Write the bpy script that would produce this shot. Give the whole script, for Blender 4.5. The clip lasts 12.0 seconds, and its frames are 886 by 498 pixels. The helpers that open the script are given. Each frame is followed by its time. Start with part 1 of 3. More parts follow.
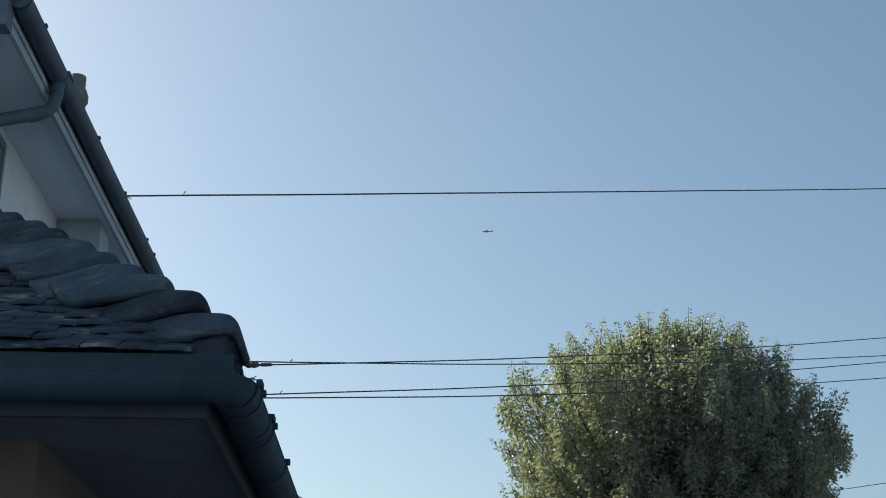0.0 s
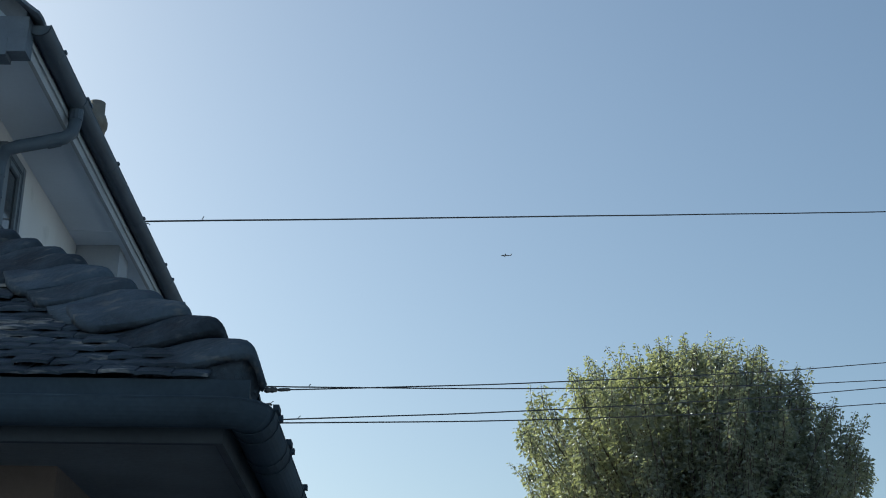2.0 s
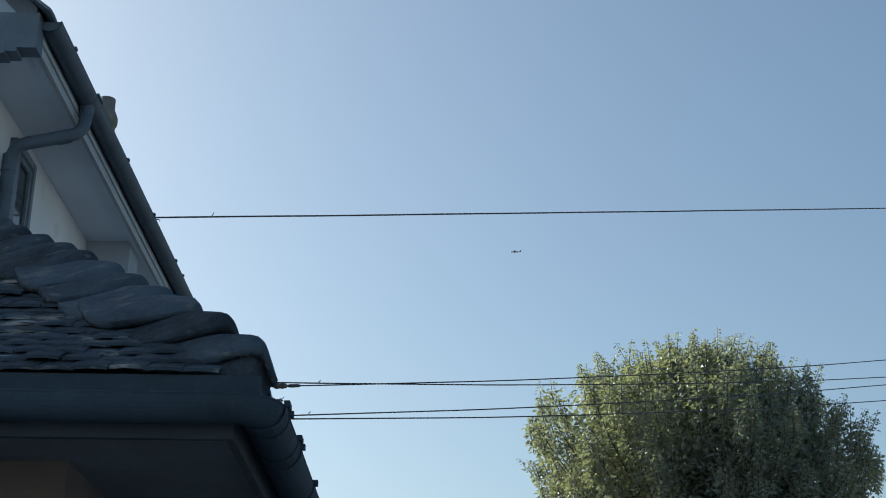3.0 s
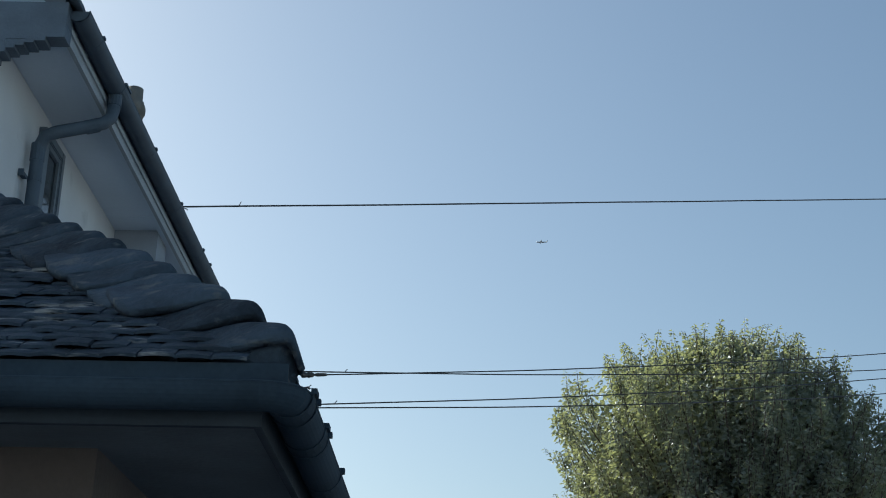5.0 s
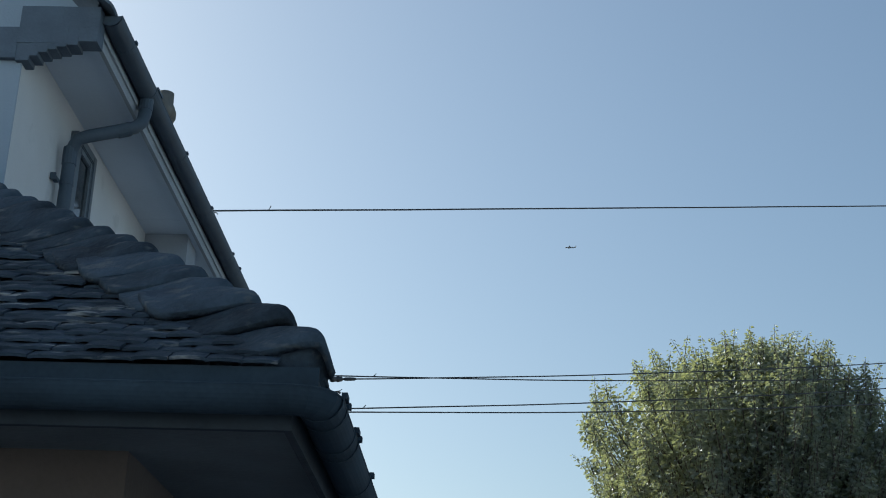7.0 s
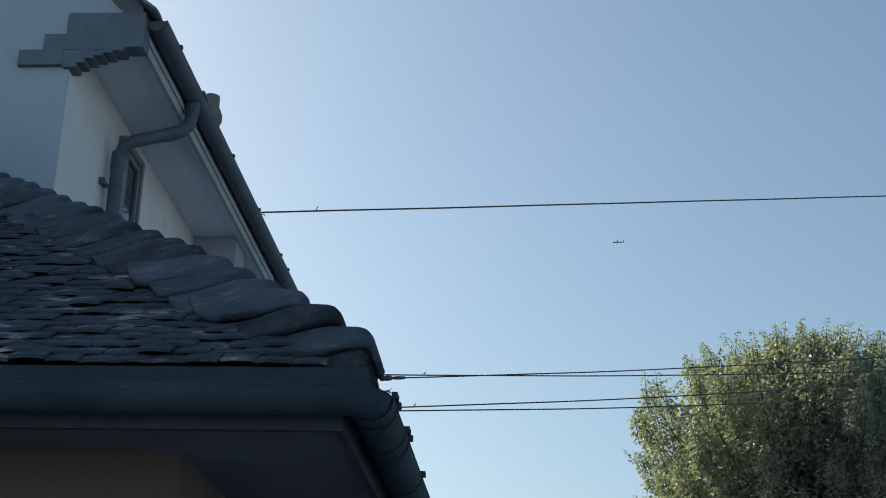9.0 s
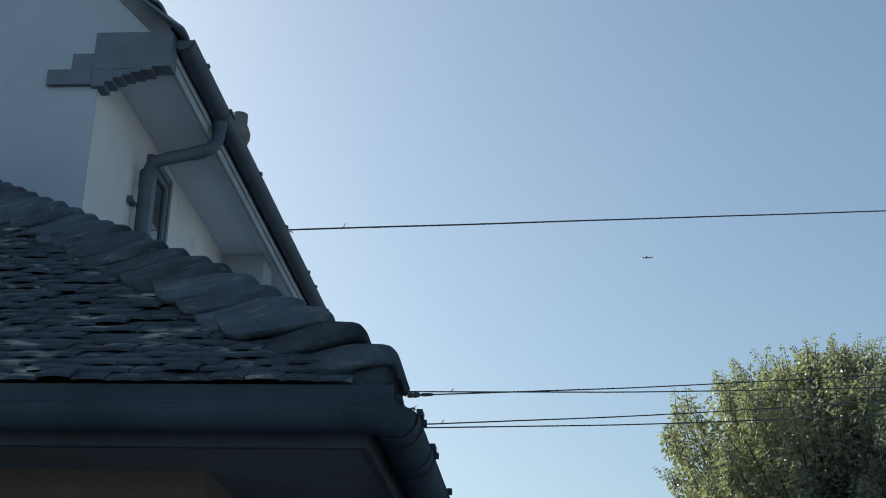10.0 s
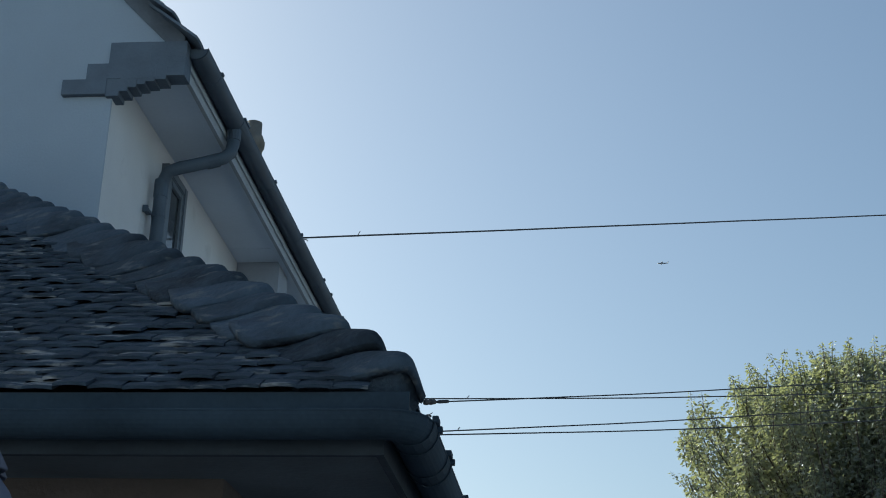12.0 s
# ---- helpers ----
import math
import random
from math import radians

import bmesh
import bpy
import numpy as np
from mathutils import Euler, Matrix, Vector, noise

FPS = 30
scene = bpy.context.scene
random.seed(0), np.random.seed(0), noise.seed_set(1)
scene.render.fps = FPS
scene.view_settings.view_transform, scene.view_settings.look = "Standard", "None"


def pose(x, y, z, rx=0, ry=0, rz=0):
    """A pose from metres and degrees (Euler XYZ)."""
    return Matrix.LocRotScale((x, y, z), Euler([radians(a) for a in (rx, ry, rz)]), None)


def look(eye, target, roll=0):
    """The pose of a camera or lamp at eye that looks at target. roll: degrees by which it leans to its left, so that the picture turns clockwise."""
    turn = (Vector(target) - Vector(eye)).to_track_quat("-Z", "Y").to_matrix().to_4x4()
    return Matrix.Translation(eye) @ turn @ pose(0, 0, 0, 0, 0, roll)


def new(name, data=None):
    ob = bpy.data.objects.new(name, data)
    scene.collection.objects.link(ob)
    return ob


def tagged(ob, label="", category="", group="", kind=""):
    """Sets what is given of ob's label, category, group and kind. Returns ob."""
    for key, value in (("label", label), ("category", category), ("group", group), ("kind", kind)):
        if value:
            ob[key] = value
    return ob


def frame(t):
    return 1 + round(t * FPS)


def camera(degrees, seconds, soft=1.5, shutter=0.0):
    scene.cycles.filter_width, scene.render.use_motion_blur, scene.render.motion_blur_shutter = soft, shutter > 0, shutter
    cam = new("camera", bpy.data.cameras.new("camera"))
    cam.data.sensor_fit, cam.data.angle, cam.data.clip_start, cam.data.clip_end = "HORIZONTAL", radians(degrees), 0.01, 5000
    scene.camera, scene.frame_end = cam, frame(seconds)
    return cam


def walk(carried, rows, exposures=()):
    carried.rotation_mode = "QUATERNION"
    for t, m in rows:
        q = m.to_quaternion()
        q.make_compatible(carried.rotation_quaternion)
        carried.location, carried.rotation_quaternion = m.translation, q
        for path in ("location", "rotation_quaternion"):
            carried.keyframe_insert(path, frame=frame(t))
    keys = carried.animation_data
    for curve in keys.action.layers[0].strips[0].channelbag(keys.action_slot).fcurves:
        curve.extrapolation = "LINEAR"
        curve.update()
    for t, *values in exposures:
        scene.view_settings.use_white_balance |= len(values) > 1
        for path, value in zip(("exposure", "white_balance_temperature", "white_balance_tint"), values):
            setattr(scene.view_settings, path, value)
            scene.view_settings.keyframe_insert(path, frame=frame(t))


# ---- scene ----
EYE = (0.0, 0.0, 1.6)
cam = camera(34.0, 12.0, soft=1.0)
# seconds, tilt, lean, turn, sway across and up
TURNS = [
    (0.0, 110.545, -0.472, -1.415, -0.0007, 0.0003), (0.5, 110.908, -0.397, -0.917, 0.0007, 0.0019), (1.0, 111.222, -0.330, -0.604, 0.0008, 0.0047),
    (1.5, 111.459, -0.444, -0.600, 0.0039, 0.0022), (2.0, 111.494, -0.569, -0.664, 0.0042, 0.0018), (2.5, 111.434, -0.668, -0.606, 0.0005, 0.0021),
    (3.0, 111.345, -0.714, -0.325, 0.0010, 0.0009), (5.0, 110.940, -1.188, 0.605, -0.0010, -0.0030), (5.5, 110.988, -1.419, 0.835, -0.0023, -0.0036),
    (6.0, 111.034, -1.512, 1.104, -0.0038, -0.0023), (6.5, 111.099, -1.685, 1.331, -0.0063, -0.0015),
    (7.0, 111.109, -1.820, 1.563, -0.0069, -0.0030), (9.0, 110.949, -1.516, 3.682, -0.0066, -0.0014), (9.5, 111.195, -1.484, 4.449, -0.0007, 0.0013),
    (10.0, 111.559, -1.671, 4.846, 0.0041, 0.0005), (10.5, 111.862, -1.633, 5.256, 0.0028, -0.0025), (11.0, 112.030, -1.604, 5.408, 0.0023, 0.0041),
    (11.5, 112.052, -1.548, 5.508, 0.0032, -0.0017), (12.0, 111.822, -1.508, 5.545, 0.0046, -0.0010),
]
walk(cam, [(t, pose(EYE[0] + dx, EYE[1], EYE[2] + dz, a, b, c)) for t, a, b, c, dx, dz in TURNS], exposures=[(0.0, 0.52, 6060, -0.5), (12.0, 0.52, 6060, -0.5)])

# ---- light ----
SUN_EL, SUN_AZ = 28.0, -55.5  # azimuth from +y, negative towards -x
world = bpy.data.worlds.new("sky")
scene.world = world
world.use_nodes = True
wn = world.node_tree.nodes
sky = wn.new("ShaderNodeTexSky")
sky.sky_type = "NISHITA"
sky.sun_disc = False
sky.sun_elevation = radians(SUN_EL)
sky.sun_rotation = radians(SUN_AZ)
sky.air_density, sky.dust_density, sky.ozone_density = 1.0, 2.4, 0.6
wn["Background"].inputs["Strength"].default_value = 0.10
world.node_tree.links.new(sky.outputs["Color"], wn["Background"].inputs["Color"])
sun = new("sun", bpy.data.lights.new("sun", "SUN"))
sun.data.energy, sun.data.angle, sun.data.color = 5.0, radians(0.5), (1.0, 0.96, 0.9)
sa, se = radians(SUN_AZ), radians(SUN_EL)
sun_dir = Vector((math.sin(sa) * math.cos(se), math.cos(sa) * math.cos(se), math.sin(se)))
sun.matrix_world = look(sun_dir * 60, (0, 0, 0))


# ---- materials ----
def material(name, base, rough=0.8, metal=0.0, vary=0.25, scale=6.0, fine=60.0, bump=0.3, dist=0.01, per_object=0.0, second=None, spot=0.55, spec=0.4, stretch=None, soften=0.09, patch=2.3):
    """A surface with variation at two scales, relief, and an optional second colour in patches."""
    m = bpy.data.materials.new(name)
    m.use_nodes = True
    n, l = m.node_tree.nodes, m.node_tree.links
    b = n["Principled BSDF"]
    b.inputs["Roughness"].default_value, b.inputs["Metallic"].default_value = rough, metal
    b.inputs["Specular IOR Level"].default_value = spec
    geo = n.new("ShaderNodeNewGeometry")
    big, small = n.new("ShaderNodeTexNoise"), n.new("ShaderNodeTexNoise")
    for tex, sc in ((big, scale), (small, fine)):
        tex.inputs["Scale"].default_value, tex.inputs["Detail"].default_value = sc, 5.0
        l.new(geo.outputs["Position"], tex.inputs["Vector"])
    mix = n.new("ShaderNodeMix")
    mix.data_type = "RGBA"
    dark = [c * (1 - vary) for c in base]
    light = [min(1, c * (1 + vary)) for c in base]
    mix.inputs["A"].default_value, mix.inputs["B"].default_value = (*dark, 1), (*light, 1)
    add = n.new("ShaderNodeMath")
    add.operation = "MULTIPLY_ADD"
    l.new(small.outputs["Fac"], add.inputs[0])
    add.inputs[1].default_value = 0.5
    half = n.new("ShaderNodeMath")
    half.operation = "MULTIPLY_ADD"
    l.new(big.outputs["Fac"], half.inputs[0])
    half.inputs[1].default_value, half.inputs[2].default_value = 1.6, -0.55
    l.new(half.outputs[0], add.inputs[2])
    fac = add.outputs[0]
    if per_object:
        info = n.new("ShaderNodeObjectInfo")
        rnd = n.new("ShaderNodeMath")
        rnd.operation = "MULTIPLY_ADD"
        l.new(info.outputs["Random"], rnd.inputs[0])
        rnd.inputs[1].default_value = per_object
        l.new(fac, rnd.inputs[2])
        isl = n.new("ShaderNodeMath")
        isl.operation = "MULTIPLY_ADD"
        l.new(geo.outputs["Random Per Island"], isl.inputs[0])
        isl.inputs[1].default_value = per_object
        l.new(rnd.outputs[0], isl.inputs[2])
        sub = n.new("ShaderNodeMath")
        sub.operation = "SUBTRACT"
        l.new(isl.outputs[0], sub.inputs[0])
        sub.inputs[1].default_value = per_object
        fac = sub.outputs[0]
    l.new(fac, mix.inputs["Factor"])
    colour = mix.outputs["Result"]
    if second:
        pn = n.new("ShaderNodeTexNoise")
        pn.inputs["Scale"].default_value, pn.inputs["Detail"].default_value = scale * patch, 6.0
        if stretch:
            flat = n.new("ShaderNodeMapping")
            flat.inputs["Scale"].default_value = stretch
            l.new(geo.outputs["Position"], flat.inputs["Vector"])
            l.new(flat.outputs["Vector"], pn.inputs["Vector"])
        else:
            l.new(geo.outputs["Position"], pn.inputs["Vector"])
        ramp = n.new("ShaderNodeValToRGB")
        ramp.color_ramp.elements[0].position, ramp.color_ramp.elements[1].position = spot, spot + soften
        if per_object:
            shift = n.new("ShaderNodeMath")
            shift.operation = "MULTIPLY_ADD"
            l.new(isl.outputs[0], shift.inputs[0])
            shift.inputs[1].default_value, shift.inputs[2].default_value = 0.10, -0.095
            both = n.new("ShaderNodeMath")
            l.new(shift.outputs[0], both.inputs[0])
            l.new(pn.outputs["Fac"], both.inputs[1])
            l.new(both.outputs[0], ramp.inputs["Fac"])
        else:
            l.new(pn.outputs["Fac"], ramp.inputs["Fac"])
        m2 = n.new("ShaderNodeMix")
        m2.data_type = "RGBA"
        l.new(ramp.outputs["Color"], m2.inputs["Factor"])
        l.new(colour, m2.inputs["A"])
        m2.inputs["B"].default_value = (*second, 1)
        colour = m2.outputs["Result"]
    l.new(colour, b.inputs["Base Color"])
    bp = n.new("ShaderNodeBump")
    bp.inputs["Strength"].default_value, bp.inputs["Distance"].default_value = bump, dist
    l.new(add.outputs[0], bp.inputs["Height"])
    l.new(bp.outputs["Normal"], b.inputs["Normal"])
    return m


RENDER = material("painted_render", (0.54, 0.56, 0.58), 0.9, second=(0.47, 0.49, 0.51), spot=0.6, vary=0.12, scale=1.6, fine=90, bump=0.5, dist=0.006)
# same render as the sides; the gable's shade is put into this colour
GABLE = material("render_with_gable_shade", (0.285, 0.35, 0.425), 0.9, vary=0.10, scale=1.6, fine=90, bump=0.5, dist=0.006)
RETURN = material("shade_grey_render", (0.25, 0.28, 0.32), 0.9, vary=0.15, scale=2, fine=80, bump=0.4, dist=0.005)
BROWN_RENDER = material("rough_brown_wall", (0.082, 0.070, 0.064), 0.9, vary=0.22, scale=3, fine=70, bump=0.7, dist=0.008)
SOFFIT = material("soffit_paint", (0.56, 0.63, 0.72), 0.6, vary=0.10, scale=1.8, fine=40, bump=0.15, dist=0.003)
DECK = material("dark_roof_deck", (0.030, 0.042, 0.056), 0.95, vary=0.3)
DARK_SOFFIT = material("shade_dark_soffit_board", (0.090, 0.105, 0.122), 0.75, vary=0.3, scale=4, fine=60, bump=0.3)
FASCIA = material("fascia_paint", (0.33, 0.365, 0.40), 0.5, vary=0.16, scale=3, fine=50, bump=0.15, dist=0.003)
BLACK_PLASTIC = material("black_gutter_plastic", (0.029, 0.047, 0.068), 0.75, vary=0.3, scale=5, fine=80, bump=0.15, dist=0.002, spec=0.12)
PLASTIC = material("dark_gutter_plastic", (0.060, 0.084, 0.114), 0.55, vary=0.25, scale=5, fine=80, bump=0.1, dist=0.002, spec=0.3)
KNEELER = material("painted_brick", (0.096, 0.126, 0.165), 0.85, vary=0.2, scale=7, fine=80, bump=0.6, per_object=0.1)
# pale patches: lichen, and the light on tile edges put into the colour
TILE = material("weathered_tile_light_streaks", (0.033, 0.050, 0.072), 0.92, vary=0.35, scale=7, fine=60, bump=0.9, dist=0.010, per_object=0.3, second=(0.24, 0.255, 0.262), spot=0.575, soften=0.10, patch=2.0, spec=0.2, stretch=(0.45, 1.6, 1.6))
MAIN_TILE = material("grey_clay_tile", (0.105, 0.138, 0.178), 0.9, vary=0.3, scale=7, fine=60, bump=0.8, dist=0.01, per_object=0.3, second=(0.19, 0.205, 0.22), spot=0.6, soften=0.15, spec=0.2)
BONNET_CLAY = material("weathered_bonnet_clay", (0.037, 0.055, 0.078), 0.92, vary=0.55, scale=8, fine=60, bump=0.9, dist=0.014, per_object=0.6, second=(0.11, 0.125, 0.135), spot=0.60, soften=0.15, patch=2.4, spec=0.18, stretch=(0.6, 1.2, 1.2))
MORTAR = material("roof_undercloak_mortar", (0.105, 0.125, 0.15), 0.95, vary=0.3)
FRAME = material("dark_window_frame", (0.105, 0.13, 0.16), 0.5, vary=0.2, bump=0.1)
TERRACOTTA = material("sooty_chimney_clay", (0.15, 0.14, 0.12), 0.85, vary=0.35, scale=8, fine=60, bump=0.5)
BRICK = material("chimney_brick", (0.22, 0.13, 0.10), 0.9, vary=0.3, scale=9, fine=70, bump=0.6, per_object=0.4)
CABLE = material("black_cable", (0.035, 0.037, 0.042), 0.6, vary=0.2, bump=0.05)
STEEL = material("galvanised_steel", (0.30, 0.31, 0.32), 0.45, 0.8, vary=0.2)
INSULATOR = material("grey_insulator", (0.04, 0.04, 0.043), 0.5, vary=0.2, bump=0.1)
CANVAS = material("blue_grey_canvas", (0.09, 0.105, 0.15), 0.85, vary=0.12, scale=4, fine=200, bump=0.3, dist=0.002)
ALUMINIUM = material("parasol_aluminium", (0.4, 0.4, 0.41), 0.4, 0.9, vary=0.1)
BARK = material("tree_bark", (0.10, 0.085, 0.07), 0.95, vary=0.4, scale=5, fine=30, bump=0.9, dist=0.02)
POLE_WOOD = material("creosoted_pole", (0.09, 0.07, 0.055), 0.9, vary=0.35, scale=4, fine=40, bump=0.6)
PALE_GROUND = material("pale_bounce_ground", (0.285, 0.29, 0.295), 0.95, vary=0.3, scale=0.6, fine=40, bump=0.8, dist=0.02)
PLANE = material("airliner_paint", (0.34, 0.35, 0.37), 0.4, vary=0.05, bump=0.0)

GLASS = bpy.data.materials.new("window_glass")
GLASS.use_nodes = True
g = GLASS.node_tree.nodes["Principled BSDF"]
g.inputs["Base Color"].default_value = (0.03, 0.035, 0.04, 1)
g.inputs["Roughness"].default_value = 0.06
g.inputs["IOR"].default_value = 1.5


def leaf_material(name, base, through_colour):
    m = bpy.data.materials.new(name)
    m.use_nodes = True
    n, l = m.node_tree.nodes, m.node_tree.links
    b = n["Principled BSDF"]
    b.inputs["Roughness"].default_value = 0.42
    b.inputs["Specular IOR Level"].default_value = 0.5
    geo = n.new("ShaderNodeNewGeometry")
    hue = n.new("ShaderNodeMix")
    hue.data_type = "RGBA"
    hue.inputs["A"].default_value = (*[c * 0.82 for c in base], 1)
    hue.inputs["B"].default_value = (base[0] * 1.3, base[1] * 1.2, base[2] * 1.15, 1)
    l.new(geo.outputs["Random Per Island"], hue.inputs["Factor"])
    l.new(hue.outputs["Result"], b.inputs["Base Color"])
    tr = n.new("ShaderNodeBsdfTranslucent")
    tr.inputs["Color"].default_value = (*through_colour, 1)
    mix = n.new("ShaderNodeMixShader")
    mix.inputs["Fac"].default_value = 0.33
    l.new(b.outputs["BSDF"], mix.inputs[1])
    l.new(tr.outputs["BSDF"], mix.inputs[2])
    l.new(mix.outputs["Shader"], n["Material Output"].inputs["Surface"])
    return m


LEAF = leaf_material("tree_leaf", (0.135, 0.17, 0.172), (0.43, 0.45, 0.17))


# ---- mesh helpers ----
def box(bm, x0, x1, y0, y1, z0, z1):
    vs = [bm.verts.new((x, y, z)) for x in (x0, x1) for y in (y0, y1) for z in (z0, z1)]
    for q in ((0, 1, 3, 2), (4, 6, 7, 5), (0, 4, 5, 1), (2, 3, 7, 6), (0, 2, 6, 4), (1, 5, 7, 3)):
        bm.faces.new([vs[i] for i in q])


def prism(bm, outline, way):
    """A closed solid: the outline (points in order) pushed along way."""
    way = Vector(way)
    a = [bm.verts.new(p) for p in outline]
    b = [bm.verts.new(Vector(p) + way) for p in outline]
    bm.faces.new(a)
    bm.faces.new(b[::-1])
    for i in range(len(a)):
        j = (i + 1) % len(a)
        bm.faces.new((a[j], a[i], b[i], b[j]))


def tube(bm, path, radius, sides=12, closed=True):
    """A round bar along a path; radius is a number or one number a point."""
    path = [Vector(p) for p in path]
    rad = radius if isinstance(radius, (list, tuple)) else [radius] * len(path)
    rings, up = [], None
    for i, p in enumerate(path):
        d = (path[min(i + 1, len(path) - 1)] - path[max(i - 1, 0)]).normalized()
        if up is None:
            up = d.orthogonal().normalized()
        up = (up - d * up.dot(d)).normalized()
        side = d.cross(up)
        rings.append([bm.verts.new(p + (up * math.cos(a) + side * math.sin(a)) * rad[i]) for a in (2 * math.pi * k / sides for k in range(sides))])
    for r0, r1 in zip(rings, rings[1:]):
        for k in range(sides):
            bm.faces.new((r0[k], r0[(k + 1) % sides], r1[(k + 1) % sides], r1[k]))
    if closed:
        bm.faces.new(rings[0][::-1])
        bm.faces.new(rings[-1])


def trough(bm, start, end, side, r=0.056, th=0.004, sides=20, ends=True):
    """A half-round gutter whose rim runs from start to end; side: the way across."""
    start, end, side = Vector(start), Vector(end), Vector(side)
    up = Vector((0, 0, 1))
    prof = []
    for rr in (r, r - th):
        ring = [(math.cos(math.pi * k / sides) * rr, -math.sin(math.pi * k / sides) * rr) for k in range(sides + 1)]
        prof.append(ring if rr == r else ring[::-1])
    # a rolled rim on the outer lip
    outline = prof[0] + prof[1]
    pts = [start + side * a + up * b for a, b in outline]
    prism(bm, pts, end - start)
    for s in (1, -1):
        tube(bm, [start + side * s * (r - 0.002), end + side * s * (r - 0.002)], 0.0045, 6)
    if ends:
        for p in (start, end):
            d = (end - start).normalized() * 0.004
            prism(bm, [p + side * a + up * b for a, b in prof[0]], d)


def finish(bm, smooth=False, bevel=0.0):
    bmesh.ops.recalc_face_normals(bm, faces=bm.faces)
    if bevel:
        bmesh.ops.bevel(bm, geom=list(bm.edges), offset=bevel, segments=2, affect="EDGES", clamp_overlap=True)
    if smooth:
        for f in bm.faces:
            f.smooth = True


def thing(name, base, label, category, group="", kind=""):
    e = new(name)
    e.location = base
    return tagged(e, label, category, group, kind)


def part(name, bm, mat, parent=None, label="", smooth=False, bevel=0.0):
    """Links a bmesh, in world places, as one mesh object under a thing or a part."""
    finish(bm, smooth, bevel)
    me = bpy.data.meshes.new(name)
    bm.to_mesh(me)
    bm.free()
    me.materials.append(mat)
    ob = new(name, me)
    if parent is not None:
        ob.parent = parent
        if parent.type == "EMPTY":
            ob.matrix_parent_inverse = Matrix.Translation(parent.location).inverted()
    return tagged(ob, label)


def boxpart(name, dims, mat, parent=None, label="", bevel=0.0):
    bm = bmesh.new()
    box(bm, *dims)
    return part(name, bm, mat, parent, label, bevel=bevel)


# ---- ground ----
# unseen ground, made pale so sunlight bounces up to the soffits
gm = bmesh.new()
bmesh.ops.create_grid(gm, x_segments=60, y_segments=60, size=2500)
for v in gm.verts:
    if v.co.length > 120:
        v.co.z = -0.5
ground = part("ground", gm, PALE_GROUND)
tagged(ground, "flat unseen ground around the houses, kept pale to bounce light", "ground", kind="structure")

# ---- main house ----
WX, GY = -2.375, 6.3          # side wall's outer face, gable's outer face
SOF, RIM = 5.15, 5.262        # soffit's underside, main gutter's rim
HX0, HY1 = -10.4, 17.0        # far side wall, far gable
TP = math.tan(radians(46.0))  # main roof's pitch
RX = (WX + HX0) / 2
EX = -2.02                    # fascia's face


def roof_z(x):
    return 5.198 + (EX + 0.09 - x) * TP


house = thing("house", (-6.4, 11.6, 0), "two-storey rendered house with steep tiled roof, in shade", "house")

# gable wall under the roof slope, its shade-tinted face running out to the eaves cheek
bm = bmesh.new()
zt = roof_z(WX) - 0.14
box(bm, HX0, WX, GY, GY + 0.012, 0, 5.28)
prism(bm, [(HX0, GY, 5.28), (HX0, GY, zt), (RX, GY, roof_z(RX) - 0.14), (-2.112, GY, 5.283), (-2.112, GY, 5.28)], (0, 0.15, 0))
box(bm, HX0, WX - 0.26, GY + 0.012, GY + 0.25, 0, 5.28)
part("gable_wall", bm, GABLE, house, "rendered gable, its shade put into a grey-blue base")

# side wall with the window's opening
KY0, KY1 = 6.268, 6.375        # kneeler's front and back
W0, W1, WZ0, WZ1 = 7.21, 7.60, 3.95, 5.045
bm = bmesh.new()
Y0 = GY + 0.014
for b in ((Y0, W0, 0, 5.275), (W1, HY1, 0, 5.275), (W0, W1, 0, WZ0), (W0, W1, WZ1, 5.275)):
    box(bm, WX - 0.25, WX - 0.002, *b)
part("side_wall", bm, RENDER, house, "pale cream rendered side wall below the eaves")
bm = bmesh.new()
box(bm, HX0, HX0 + 0.25, Y0, HY1, 0, 5.3)
part("side_wall", bm, RENDER, house)
bm = bmesh.new()
prism(bm, [(WX, HY1, 0), (HX0, HY1, 0), (HX0, HY1, zt), (RX, HY1, roof_z(RX) - 0.14), (WX, HY1, zt)], (0, 0.25, 0))
part("gable_wall", bm, RENDER, house)

# window: dark frame standing proud of the render, with panes
bm = bmesh.new()
fw = 0.055
fx0, fx1 = WX - 0.06, WX + 0.045
box(bm, fx0, fx1, W0, W0 + fw, WZ0, WZ1)
box(bm, fx0, fx1, W1 - fw, W1, WZ0, WZ1)
box(bm, fx0, fx1, W0 + fw, W1 - fw, WZ1 - fw, WZ1)
box(bm, fx0, fx1, W0 + fw, W1 - fw, WZ0, WZ0 + fw)
window = part("window", bm, FRAME, house, "narrow dark-framed casement window", bevel=0.006)
bm = bmesh.new()
sx0, sx1 = WX - 0.01, WX + 0.038
a0, a1, c0, c1 = W0 + fw + 0.003, W1 - fw - 0.003, WZ0 + fw + 0.003, WZ1 - fw - 0.003
box(bm, sx0, sx1, a0, a0 + 0.04, c0, c1)
box(bm, sx0, sx1, a1 - 0.04, a1, c0, c1)
box(bm, sx0, sx1, a0 + 0.04, a1 - 0.04, c1 - 0.04, c1)
box(bm, sx0, sx1, a0 + 0.04, a1 - 0.04, c0, c0 + 0.04)
box(bm, sx0, sx1 - 0.004, a0 + 0.04, a1 - 0.04, 4.44, 4.465)
part("sash", bm, FRAME, window, bevel=0.004)
boxpart("pane", (WX + 0.018, WX + 0.024, a0 + 0.03, a1 - 0.03, c0 + 0.03, 4.442), GLASS, window)
